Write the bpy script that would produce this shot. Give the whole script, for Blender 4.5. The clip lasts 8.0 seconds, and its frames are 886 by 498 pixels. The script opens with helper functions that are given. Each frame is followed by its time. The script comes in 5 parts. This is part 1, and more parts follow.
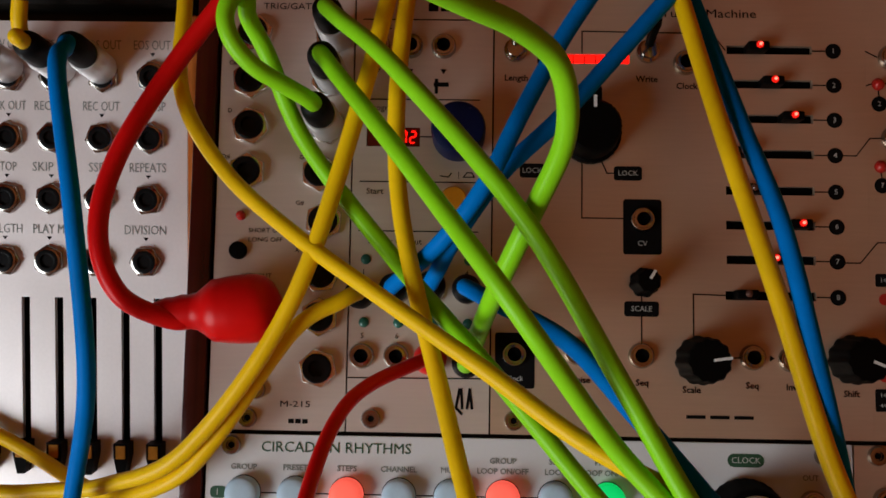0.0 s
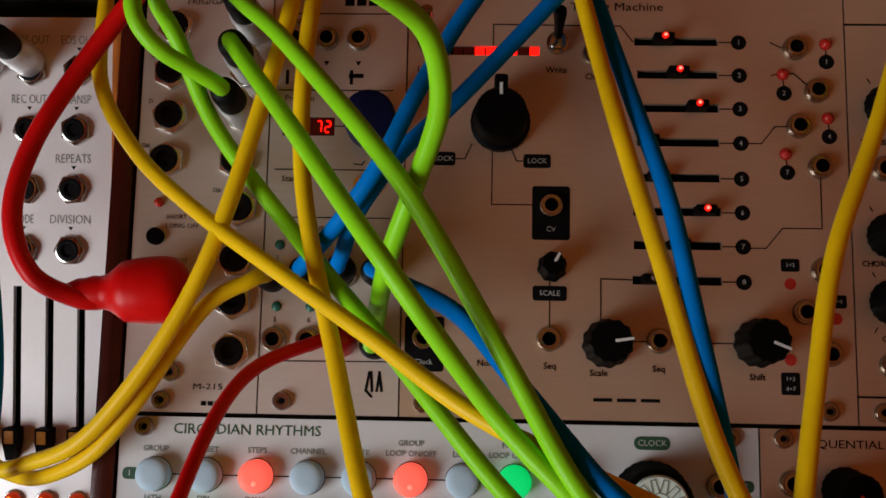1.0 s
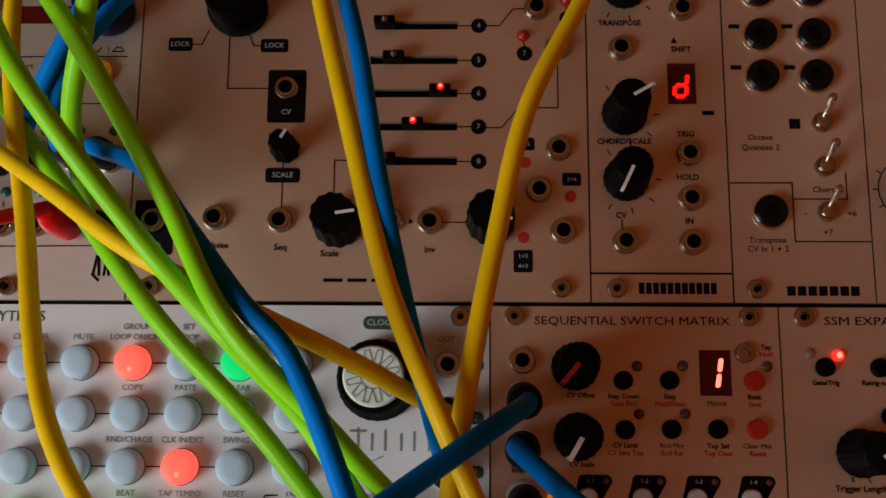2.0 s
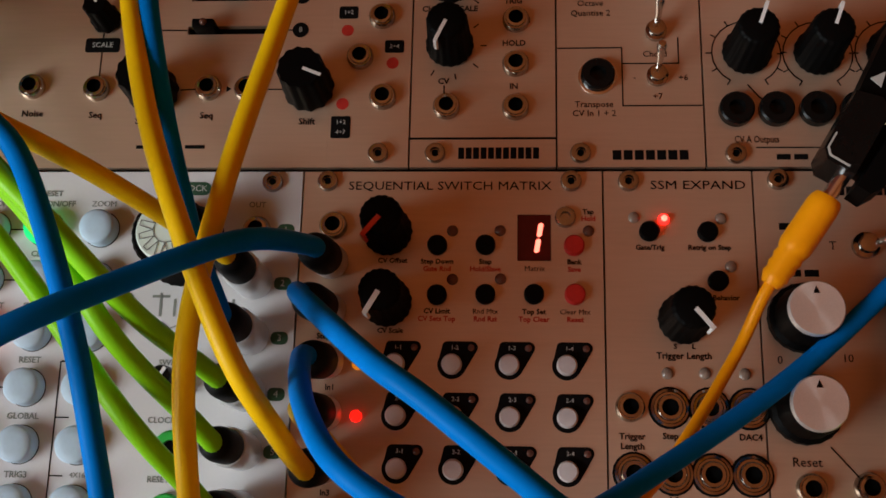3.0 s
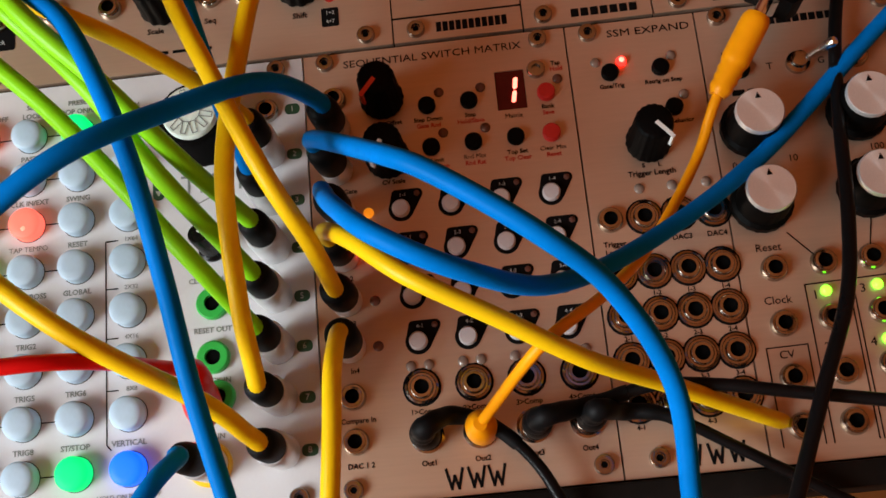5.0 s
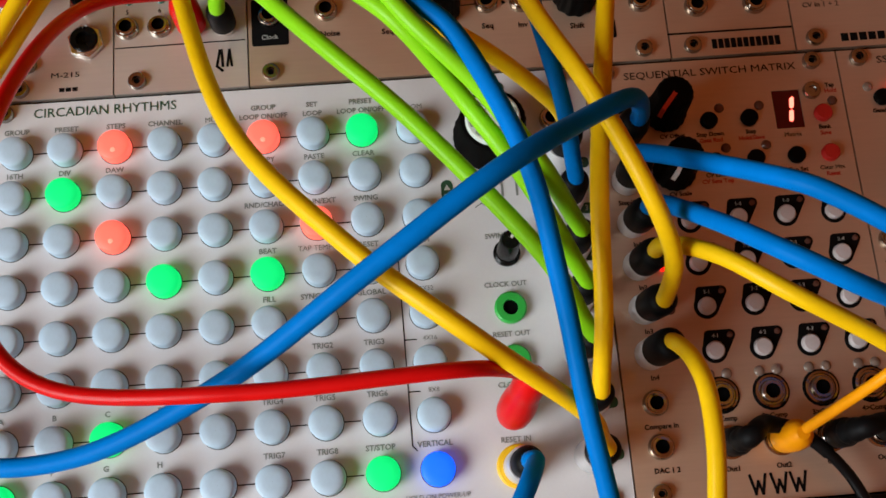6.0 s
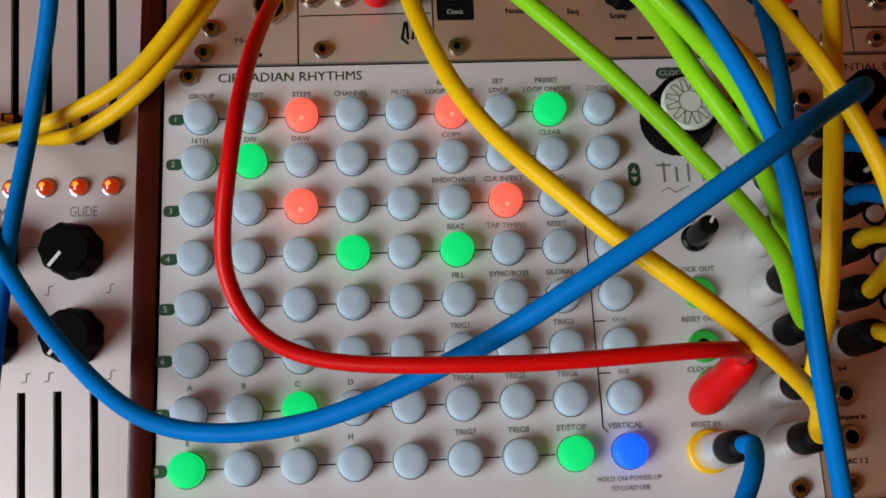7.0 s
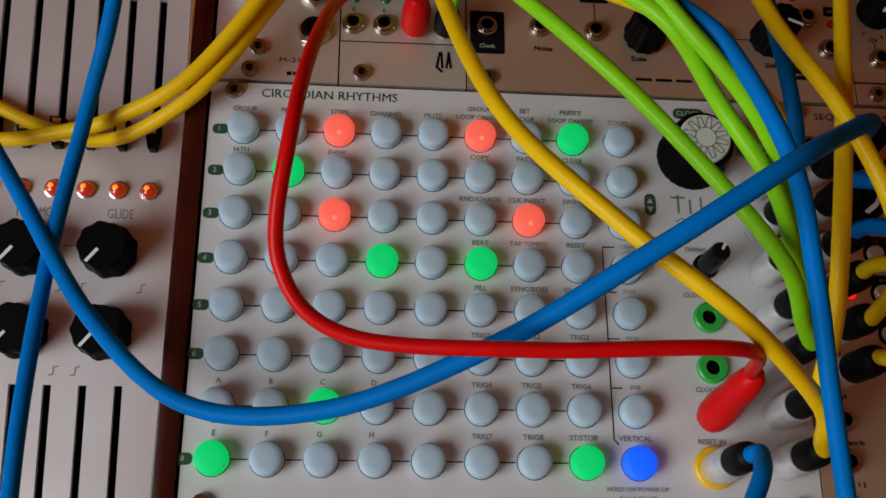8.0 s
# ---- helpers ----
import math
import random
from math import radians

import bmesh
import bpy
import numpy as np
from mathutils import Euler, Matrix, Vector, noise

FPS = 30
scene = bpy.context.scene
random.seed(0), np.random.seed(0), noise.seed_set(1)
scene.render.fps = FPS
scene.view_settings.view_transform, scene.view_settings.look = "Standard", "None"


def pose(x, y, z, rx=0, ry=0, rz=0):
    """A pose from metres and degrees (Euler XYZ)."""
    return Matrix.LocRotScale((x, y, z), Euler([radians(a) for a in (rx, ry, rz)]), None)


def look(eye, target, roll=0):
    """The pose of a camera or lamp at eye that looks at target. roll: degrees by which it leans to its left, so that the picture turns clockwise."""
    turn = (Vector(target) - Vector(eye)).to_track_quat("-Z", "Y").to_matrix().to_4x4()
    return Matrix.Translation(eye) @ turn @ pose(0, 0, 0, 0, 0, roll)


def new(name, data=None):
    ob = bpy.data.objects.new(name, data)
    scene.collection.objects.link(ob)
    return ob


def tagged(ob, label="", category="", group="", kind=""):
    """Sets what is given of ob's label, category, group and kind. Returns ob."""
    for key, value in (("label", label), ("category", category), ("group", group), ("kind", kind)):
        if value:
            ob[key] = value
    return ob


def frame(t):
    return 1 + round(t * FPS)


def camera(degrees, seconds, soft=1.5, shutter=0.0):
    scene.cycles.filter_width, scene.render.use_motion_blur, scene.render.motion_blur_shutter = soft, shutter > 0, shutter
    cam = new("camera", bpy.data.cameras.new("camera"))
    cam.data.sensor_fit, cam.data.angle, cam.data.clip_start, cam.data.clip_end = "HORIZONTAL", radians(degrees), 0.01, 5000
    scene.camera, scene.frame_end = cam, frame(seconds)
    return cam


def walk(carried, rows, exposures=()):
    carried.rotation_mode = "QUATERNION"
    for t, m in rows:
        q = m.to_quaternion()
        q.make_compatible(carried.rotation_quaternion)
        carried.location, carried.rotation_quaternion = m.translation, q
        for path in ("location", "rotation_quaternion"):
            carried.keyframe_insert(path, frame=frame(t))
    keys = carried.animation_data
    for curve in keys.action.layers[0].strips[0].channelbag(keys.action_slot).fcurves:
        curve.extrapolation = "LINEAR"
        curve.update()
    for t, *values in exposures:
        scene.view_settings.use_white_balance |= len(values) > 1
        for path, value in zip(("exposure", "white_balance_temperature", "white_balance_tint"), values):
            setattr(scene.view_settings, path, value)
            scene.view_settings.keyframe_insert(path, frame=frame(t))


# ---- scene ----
cam = camera(46.0, 8.0, soft=1.6)
# The rack leans back on the table: its own frame has x along the panels, z up the panels and -y out of them.
LEAN = 55.0
RACK = Matrix.Translation((0, 0, 0.95)) @ pose(0, 0, 0, -LEAN, 0, 0)
PATH = [
    (0, (0.0749, -0.3030, 0.0238), (0.0687, -0.0543, 0.0486), 0.95),
    (0.5, (0.0815, -0.3053, 0.0173), (0.0741, -0.0571, 0.0463), 1.05),
    (1, (0.1061, -0.3052, 0.0049), (0.0959, -0.0581, 0.0415), 1.13),
    (1.5, (0.1484, -0.2971, -0.0210), (0.1338, -0.0523, 0.0277), 1.10),
    (2, (0.1799, -0.2896, -0.0412), (0.1727, -0.0444, 0.0071), 0.47),
    (3.3, (0.2504, -0.2615, -0.0994), (0.2307, -0.0212, -0.0334), 1.33),
    (3.5, (0.2523, -0.2626, -0.1022), (0.2321, -0.0216, -0.0385), 1.06),
    (4, (0.2546, -0.2639, -0.1239), (0.2353, -0.0247, -0.0538), 0.10),
    (4.2, (0.2544, -0.2684, -0.1274), (0.2356, -0.0286, -0.0592), -0.98),
    (5.3, (0.2090, -0.2903, -0.1516), (0.1994, -0.0506, -0.0812), -6.32),
    (5.5, (0.1834, -0.2943, -0.1484), (0.1818, -0.0542, -0.0788), -6.22),
    (6, (0.1256, -0.2975, -0.1355), (0.1347, -0.0563, -0.0705), -4.68),
    (6.5, (0.0867, -0.2936, -0.1292), (0.0979, -0.0515, -0.0676), -3.01),
    (7, (0.0632, -0.2928, -0.1356), (0.0781, -0.0514, -0.0723), -2.69),
    (7.5, (0.0518, -0.2933, -0.1478), (0.0705, -0.0543, -0.0767), -2.39),
    (8, (0.0478, -0.2995, -0.1608), (0.0682, -0.0647, -0.0775), -0.02),
]
walk(cam, [(t, RACK @ look(eye, target, roll)) for t, eye, target, roll in PATH],
     exposures=[(0.0, -0.05), (1.0, 0.0), (1.5, 0.12), (2.0, 0.1), (3.5, 0.78), (4.2, 1.05), (5.4, 0.78), (6.0, 0.55), (6.5, 0.4), (7.0, 0.12), (7.5, -0.15), (8.0, -0.28)])

# ---- light: a window beside the table, a dim warm room ----
world = bpy.data.worlds.new("world")
scene.world = world
world.use_nodes = True
sky = world.node_tree.nodes.new("ShaderNodeTexSky")
sky.sky_type, sky.sun_disc = "NISHITA", False
sky.sun_elevation, sky.sun_rotation = radians(35), radians(250)
world.node_tree.links.new(sky.outputs[0], world.node_tree.nodes["Background"].inputs[0])
world.node_tree.nodes["Background"].inputs[1].default_value = 0.1


def window_light(name, eye, target, wide, high, watts, colour):
    lamp = bpy.data.lights.new(name, "AREA")
    lamp.shape, lamp.size, lamp.size_y, lamp.energy, lamp.color = "RECTANGLE", wide, high, watts, colour
    ob = new(name, lamp)
    ob.matrix_world = look(eye, target)
    return ob


window_light("window_daylight", (-0.77, -0.88, 1.15), (0.6, -0.88, 1.15), 0.8, 0.7, 18, (0.88, 0.96, 1.0))

# ---- materials ----


def material(name, colour, rough=0.5, metal=0.0, grain=0.06, size=400.0, bump=0.0, stain=0.08, stain_size=25.0,
             stretch=(1, 1, 1), coat=0.0, glow=None, power=0.0, sub=0.0, shine=0.5):
    """Principled surface with fine grain, larger stains and a little relief; sizes are per metre."""
    m = bpy.data.materials.new(name)
    m.use_nodes = True
    n, k = m.node_tree.nodes, m.node_tree.links
    b = n["Principled BSDF"]
    b.inputs["Roughness"].default_value, b.inputs["Metallic"].default_value = rough, metal
    b.inputs["Specular IOR Level"].default_value = shine
    b.inputs["Coat Weight"].default_value = coat
    co = n.new("ShaderNodeTexCoord")
    mp = n.new("ShaderNodeMapping")
    mp.inputs["Scale"].default_value = stretch
    k.new(co.outputs["Object"], mp.inputs[0])
    fine, big = n.new("ShaderNodeTexNoise"), n.new("ShaderNodeTexNoise")
    fine.inputs["Scale"].default_value, big.inputs["Scale"].default_value = size, stain_size
    fine.inputs["Detail"].default_value, big.inputs["Detail"].default_value = 3, 4
    k.new(mp.outputs[0], fine.inputs["Vector"])
    k.new(co.outputs["Object"], big.inputs["Vector"])
    mix = n.new("ShaderNodeMix")
    mix.data_type = "RGBA"
    mix.inputs["A"].default_value = (*[c * (1 - grain) for c in colour], 1)
    mix.inputs["B"].default_value = (*[min(1, c * (1 + grain)) for c in colour], 1)
    k.new(fine.outputs[0], mix.inputs["Factor"])
    dirt = n.new("ShaderNodeMix")
    dirt.data_type, dirt.blend_type = "RGBA", "MULTIPLY"
    ramp = n.new("ShaderNodeValToRGB")
    ramp.color_ramp.elements[0].position, ramp.color_ramp.elements[1].position = 0.35, 0.7
    ramp.color_ramp.elements[0].color = (1 - stain, 1 - stain, 1 - 1.2 * stain, 1)
    ramp.color_ramp.elements[1].color = (1, 1, 1, 1)
    k.new(big.outputs[0], ramp.inputs[0])
    dirt.inputs["Factor"].default_value = 1
    k.new(mix.outputs["Result"], dirt.inputs["A"])
    k.new(ramp.outputs[0], dirt.inputs["B"])
    k.new(dirt.outputs["Result"], b.inputs["Base Color"])
    gloss = n.new("ShaderNodeMapRange")
    gloss.inputs["To Min"].default_value, gloss.inputs["To Max"].default_value = max(0.02, rough - 0.08), min(1, rough + 0.08)
    k.new(big.outputs[0], gloss.inputs["Value"])
    k.new(gloss.outputs[0], b.inputs["Roughness"])
    if bump:
        bp = n.new("ShaderNodeBump")
        bp.inputs["Strength"].default_value, bp.inputs["Distance"].default_value = bump, 0.0002
        k.new(fine.outputs[0], bp.inputs["Height"])
        k.new(bp.outputs[0], b.inputs["Normal"])
    if glow:
        b.inputs["Emission Color"].default_value = (*glow, 1)
        b.inputs["Emission Strength"].default_value = power
    if sub:
        b.inputs["Subsurface Weight"].default_value = sub
        b.inputs["Subsurface Scale"].default_value = 0.003
    return m


ALU = material("brushed_aluminium", (0.70, 0.61, 0.55), 0.40, 0.6, 0.07, 900, 0.08, 0.07, 18, (0.06, 1, 1))
# Silver panels further right: dimmer, warmer light put into the base colour.
ALU_WARM_DIM = material("aluminium_in_warm_dim_light", (0.64, 0.455, 0.33), 0.40, 0.6, 0.07, 1100, 0.1, 0.09, 22, (0.06, 1, 1))
ALU_PINK = material("white_anodised_aluminium", (0.80, 0.73, 0.72), 0.38, 0.55, 0.05, 1000, 0.06, 0.06, 20)
PAINT = material("grey_white_paint", (0.64, 0.625, 0.63), 0.4, 0.0, 0.03, 1200, 0.05, 0.05, 25, shine=0.3)
INK = material("black_print", (0.006, 0.0055, 0.0055), 0.6, 0, 0.2, 900, shine=0.05)
INK_GREEN = material("dark_green_print", (0.015, 0.07, 0.03), 0.55, 0, 0.2, 900)
INK_RED = material("red_print", (0.48, 0.02, 0.012), 0.55, 0, 0.2, 900)
INK_PALE = material("pale_print", (0.48, 0.47, 0.44), 0.6, 0, 0.05, 900)
INK_FAINT = material("grey_green_print", (0.20, 0.21, 0.19), 0.6, 0, 0.2, 900)
NICKEL = material("nickel_plated_nut", (0.46, 0.42, 0.38), 0.16, 1.0, 0.08, 700, 0.05, 0.15, 120)
CHROME = material("chromed_steel", (0.80, 0.78, 0.76), 0.22, 1.0, 0.05, 600, 0, 0.1, 150)
SPUN = material("spun_aluminium", (0.88, 0.87, 0.85), 0.32, 0.65, 0.08, 2500, 0.1, 0.08, 80)
SPUN.node_tree.nodes["Principled BSDF"].inputs["Anisotropic"].default_value = 0.85
ROUND = SPUN.node_tree.nodes.new("ShaderNodeTangent")
ROUND.direction_type, ROUND.axis = "RADIAL", "Y"
SPUN.node_tree.links.new(ROUND.outputs[0], SPUN.node_tree.nodes["Principled BSDF"].inputs["Tangent"])
BLACK = material("black_plastic", (0.0024, 0.0022, 0.0022), 0.5, 0, 0.3, 900, 0.1, 0.2, 60, shine=0.06)
BLACK_GLOSS = material("glossy_black_plastic", (0.005, 0.005, 0.005), 0.25, 0, 0.2, 700, 0.03, 0.2, 60, shine=0.15)
RUBBER = material("black_rubber", (0.004, 0.004, 0.0045), 0.55, 0, 0.25, 1400, 0.2, 0.2, 90, shine=0.12)
HOLE = material("dark_recess", (0.002, 0.002, 0.002), 0.8, shine=0.05)
KEYCAP = material("frosted_keycap", (0.46, 0.60, 0.72), 0.5, 0, 0.04, 900, 0.06, 0.06, 200, shine=0.25)
KEY_GREEN = material("lit_green_keycap", (0.01, 0.36, 0.14), 0.5, 0, 0.05, 900, glow=(0.0, 0.85, 0.17), power=0.62, shine=0.12)
KEY_RED = material("lit_red_keycap", (0.6, 0.13, 0.09), 0.45, 0, 0.05, 900, glow=(1.0, 0.11, 0.075), power=0.85, shine=0.25)
KEY_BLUE = material("lit_blue_keycap", (0.02, 0.12, 0.6), 0.45, 0, 0.05, 900, glow=(0.0, 0.09, 1.0), power=0.95, shine=0.2)
LED_RED = material("lit_red_led", (0.5, 0.005, 0.003), 0.3, shine=0.15, glow=(1.0, 0.006, 0.003), power=2.2)
LED_WHITE_RED = material("bright_red_led", (0.6, 0.01, 0.006), 0.3, shine=0.15, glow=(1.0, 0.012, 0.008), power=3.5)
LED_DIM = material("unlit_red_led", (0.55, 0.02, 0.015), 0.25, 0, 0.1, 500, coat=0.3)
LED_GREEN = material("lit_green_led", (0.1, 0.6, 0.05), 0.3, glow=(0.16, 1.0, 0.02), power=2.5)
LED_AMBER = material("lit_amber_led", (0.6, 0.3, 0.02), 0.3, glow=(1.0, 0.28, 0.01), power=0.4)
LED_ORANGE = material("orange_led", (0.38, 0.035, 0.008), 0.1, 0, 0.1, 500, coat=0.6, glow=(1.0, 0.05, 0.004), power=0.25)
LED_OFF = material("unlit_clear_led", (0.26, 0.19, 0.15), 0.2, 0, 0.1, 500, coat=0.2)
LED_DARK = material("unlit_smoked_led", (0.13, 0.055, 0.04), 0.2, 0, 0.1, 500)
LED_TEAL = material("unlit_green_led", (0.02, 0.13, 0.09), 0.3, 0, 0.1, 500)
SCREEN = material("dark_red_display", (0.10, 0.008, 0.006), 0.2, 0, 0.2, 300, shine=0.2)
RED_BTN = material("red_rubber_button", (0.55, 0.016, 0.012), 0.5, 0, 0.1, 900)
WHITE_BTN = material("white_rubber_button", (0.62, 0.58, 0.58), 0.5, 0, 0.06, 900)
ORANGE_BTN = material("orange_button", (0.75, 0.28, 0.01), 0.3, 0, 0.08, 900, coat=0.4)
NAVY = material("dark_blue_knob", (0.005, 0.010, 0.055), 0.45, 0, 0.2, 900, 0.1, shine=0.12)
GREEN_RING = material("green_ring", (0.03, 0.42, 0.06), 0.35, 0, 0.1, 700)
YELLOW_RING = material("yellow_ring", (0.85, 0.5, 0.01), 0.35, 0, 0.1, 700)
KNOB_TOP = material("milky_knob_cap", (0.72, 0.80, 0.72), 0.35, 0, 0.06, 600, coat=0.3)
WHITE_LINE = material("white_pointer", (0.8, 0.8, 0.78), 0.5, 0, 0.03, 600)
RED_LINE = material("red_pointer", (0.7, 0.06, 0.03), 0.5, 0, 0.05, 600)
ROSEWOOD = material("rosewood_rail", (0.06, 0.008, 0.004), 0.25, 0, 0.8, 420, 0.35, 0.5, 30, (1, 1, 0.02), shine=0.35)
# Grain contrast raised so the stripes also carry orange highlights of the grooves.
CHEEK = material("rosewood_stripes_and_glints", (0.55, 0.14, 0.03), 0.22, 0, 0.95, 520, 0.5, 0.55, 40, (1, 1, 0.012), shine=0.5)
TABLE = material("orange_brown_wood", (0.36, 0.115, 0.028), 0.42, 0, 0.3, 60, 0.2, 0.25, 6, (0.08, 1, 1))
CASE = material("black_case", (0.010, 0.008, 0.007), 0.6, 0, 0.3, 300, 0.2, 0.3, 20, shine=0.1)
# Saturated orange for unseen walls, picked to throw warm fill on the rack.
WALLS = material("unseen_wall_warm_fill", (0.56, 0.19, 0.05), 0.8, 0, 0.05, 60, 0.1, 0.06, 2)
FLOORING = material("dark_floor_boards", (0.16, 0.08, 0.045), 0.5, 0, 0.25, 20, 0.1, 0.2, 2, (0.1, 1, 1))
PVC_GREEN = material("lime_green_cable", (0.25, 0.66, 0.01), 0.34, 0, 0.05, 500, 0.06, 0.10, 60, shine=0.15)
PVC_YELLOW = material("yellow_cable", (0.85, 0.52, 0.004), 0.36, 0, 0.05, 500, 0.06, 0.10, 60, shine=0.15)
PVC_BLUE = material("blue_cable", (0.0, 0.17, 0.57), 0.42, 0, 0.06, 500, 0.06, 0.15, 60, shine=0.03)
PVC_RED = material("red_cable", (0.64, 0.005, 0.005), 0.3, 0, 0.06, 500, 0.06, 0.12, 60, shine=0.14)
PVC_ORANGE = material("orange_cable", (0.90, 0.33, 0.003), 0.36, 0, 0.05, 500, 0.06, 0.08, 60, shine=0.15)
COLLAR = material("satin_nickel_collar", (0.82, 0.82, 0.84), 0.38, 0.6, 0.06, 700, 0.05, 0.1, 150)
AMBER_CORE = material("glowing_amber_core", (0.8, 0.25, 0.03), 0.3, glow=(1.0, 0.2, 0.02), power=1.6)
RED_CORE = material("glowing_red_core", (0.8, 0.15, 0.1), 0.3, glow=(1.0, 0.15, 0.1), power=2.8)
GAP_SHADE = material("grey_gap_shade", (0.10, 0.095, 0.09), 0.7, 0, 0.1, 900, shine=0.1)
KEY_LAMP = material("lamp_behind_red_keycap", (0.8, 0.2, 0.15), 0.4, glow=(1.0, 0.2, 0.13), power=1.1)
LED_SOFT = material("softly_lit_red_led", (0.45, 0.01, 0.006), 0.3, shine=0.15, glow=(1.0, 0.01, 0.004), power=0.8)
STEEL = material("screw_steel", (0.40, 0.37, 0.35), 0.2, 1.0, 0.1, 700, 0.05, 0.15, 120)
AMBER = material("amber_lens", (0.55, 0.24, 0.03), 0.2, 0, 0.3, 600, coat=0.5)
PVC_BLACK = material("black_cable", (0.004, 0.004, 0.0045), 0.3, 0, 0.2, 500, 0.05, 0.1, 60, shine=0.15)
PCB = material("green_lacquer", (0.01, 0.22, 0.12), 0.3, 0, 0.5, 300, 0.1, 0.3, 120)
TAPE = material("cream_tape", (0.50, 0.38, 0.22), 0.6, 0, 0.1, 300)

# ---- building helpers: millimetres, in the rack's frame (out of the panel is -y) ----
MM = 0.001


def finish(bm, name, mat, smooth=True, sharp=0.7):
    for f in bm.faces:
        f.smooth = smooth
    bmesh.ops.recalc_face_normals(bm, faces=bm.faces[:])
    for e in bm.edges:
        if len(e.link_faces) == 2 and e.calc_face_angle(0) > sharp:
            e.smooth = False
    me = bpy.data.meshes.new(name)
    bm.to_mesh(me)
    bm.free()
    me.materials.append(mat)
    return me


def thing(name, label, category, at=(0, 0, 0), group="", kind="", frame_of=None):
    """An empty at the thing's base, in the rack's frame."""
    ob = new(name)
    ob.empty_display_size = 0.01
    ob.matrix_world = (frame_of or RACK) @ Matrix.Translation(Vector(at) * MM)
    return tagged(ob, label, category, group, kind)


def part(name, me, parent, at=(0, 0, 0), turn=0.0, label="", tilt=None):
    """A mesh under a thing or a part, at a place in millimetres; turn: degrees about the outward axis, clockwise as seen."""
    ob = new(name, me)
    ob.parent = parent
    m = Matrix.Translation(Vector(at) * MM) @ Matrix.Rotation(radians(turn), 4, "Y")
    if tilt is not None:
        m = m @ tilt
    ob.matrix_basis = m
    if label:
        ob["label"] = label
    return ob


def lathe_bm(profile, seg=28, bm=None, lobes=0, depth=0.0, at=(0, 0)):
    """Turned body: profile of (radius, height) in mm from the panel outwards; lobes flute its sides."""
    bm = bm or bmesh.new()
    rings = []
    for r, h in profile:
        ring = []
        for i in range(seg):
            a = 2 * math.pi * i / seg
            q = r * (1 + depth * math.cos(lobes * a)) if lobes else r
            ring.append(bm.verts.new(((at[0] + q * math.cos(a)) * MM, -h * MM, (at[1] + q * math.sin(a)) * MM)))
        rings.append(ring)
    for a, b in zip(rings, rings[1:]):
        for i in range(seg):
            bm.faces.new((a[i], a[(i + 1) % seg], b[(i + 1) % seg], b[i]))
    if profile[0][0] > 0.01:
        bm.faces.new(rings[0])
    if profile[-1][0] > 0.01:
        bm.faces.new(rings[-1][::-1])
    return bm


def box_bm(x0, x1, y0, y1, z0, z1, bevel=0.0, bm=None):
    """Box in mm; y is the height out of the panel."""
    bm = bm or bmesh.new()
    vs = [bm.verts.new((x * MM, -y * MM, z * MM)) for x in (x0, x1) for y in (y0, y1) for z in (z0, z1)]
    for q in ((0, 1, 3, 2), (4, 6, 7, 5), (0, 4, 5, 1), (2, 3, 7, 6), (0, 2, 6, 4), (1, 5, 7, 3)):
        bm.faces.new([vs[i] for i in q])
    if bevel:
        es = list({e for v in vs for e in v.link_edges})
        bmesh.ops.bevel(bm, geom=es, offset=bevel * MM, segments=2, affect="EDGES", profile=0.5)
    return bm


def outline_bm(points, y0, y1):
    """A prism on an outline of (x, z) mm."""
    bm = bmesh.new()
    lo = [bm.verts.new((x * MM, -y0 * MM, z * MM)) for x, z in points]
    hi = [bm.verts.new((x * MM, -y1 * MM, z * MM)) for x, z in points]
    n = len(points)
    for i in range(n):
        bm.faces.new((lo[i], lo[(i + 1) % n], hi[(i + 1) % n], hi[i]))
    bm.faces.new(lo[::-1])
    bm.faces.new(hi)
    return bm


def sheet_bm(x0, x1, z0, z1, holes=(), thick=2.0):
    """A panel with rectangular openings that go through it; its face is at height 0."""
    xs = sorted({x0, x1, *[v for h in holes for v in (h[0], h[1])]})
    zs = sorted({z0, z1, *[v for h in holes for v in (h[2], h[3])]})
    bm = bmesh.new()
    v = {}

    def vert(i, j, k):
        if (i, j, k) not in v:
            v[i, j, k] = bm.verts.new((xs[i] * MM, k * thick * MM, zs[j] * MM))
        return v[i, j, k]

    solid = {(i, j) for i in range(len(xs) - 1) for j in range(len(zs) - 1)
             if not any(h[0] <= (xs[i] + xs[i + 1]) / 2 <= h[1] and h[2] <= (zs[j] + zs[j + 1]) / 2 <= h[3] for h in holes)}
    for i, j in solid:
        for k in (0, 1):
            bm.faces.new([vert(i + a, j + b, k) for a, b in ((0, 0), (1, 0), (1, 1), (0, 1))])
        for di, dj, p, q in ((-1, 0, (0, 0), (0, 1)), (1, 0, (1, 0), (1, 1)), (0, -1, (0, 0), (1, 0)), (0, 1, (0, 1), (1, 1))):
            if (i + di, j + dj) not in solid:
                bm.faces.new([vert(i + p[0], j + p[1], 0), vert(i + q[0], j + q[1], 0), vert(i + q[0], j + q[1], 1), vert(i + p[0], j + p[1], 1)])
    return bm


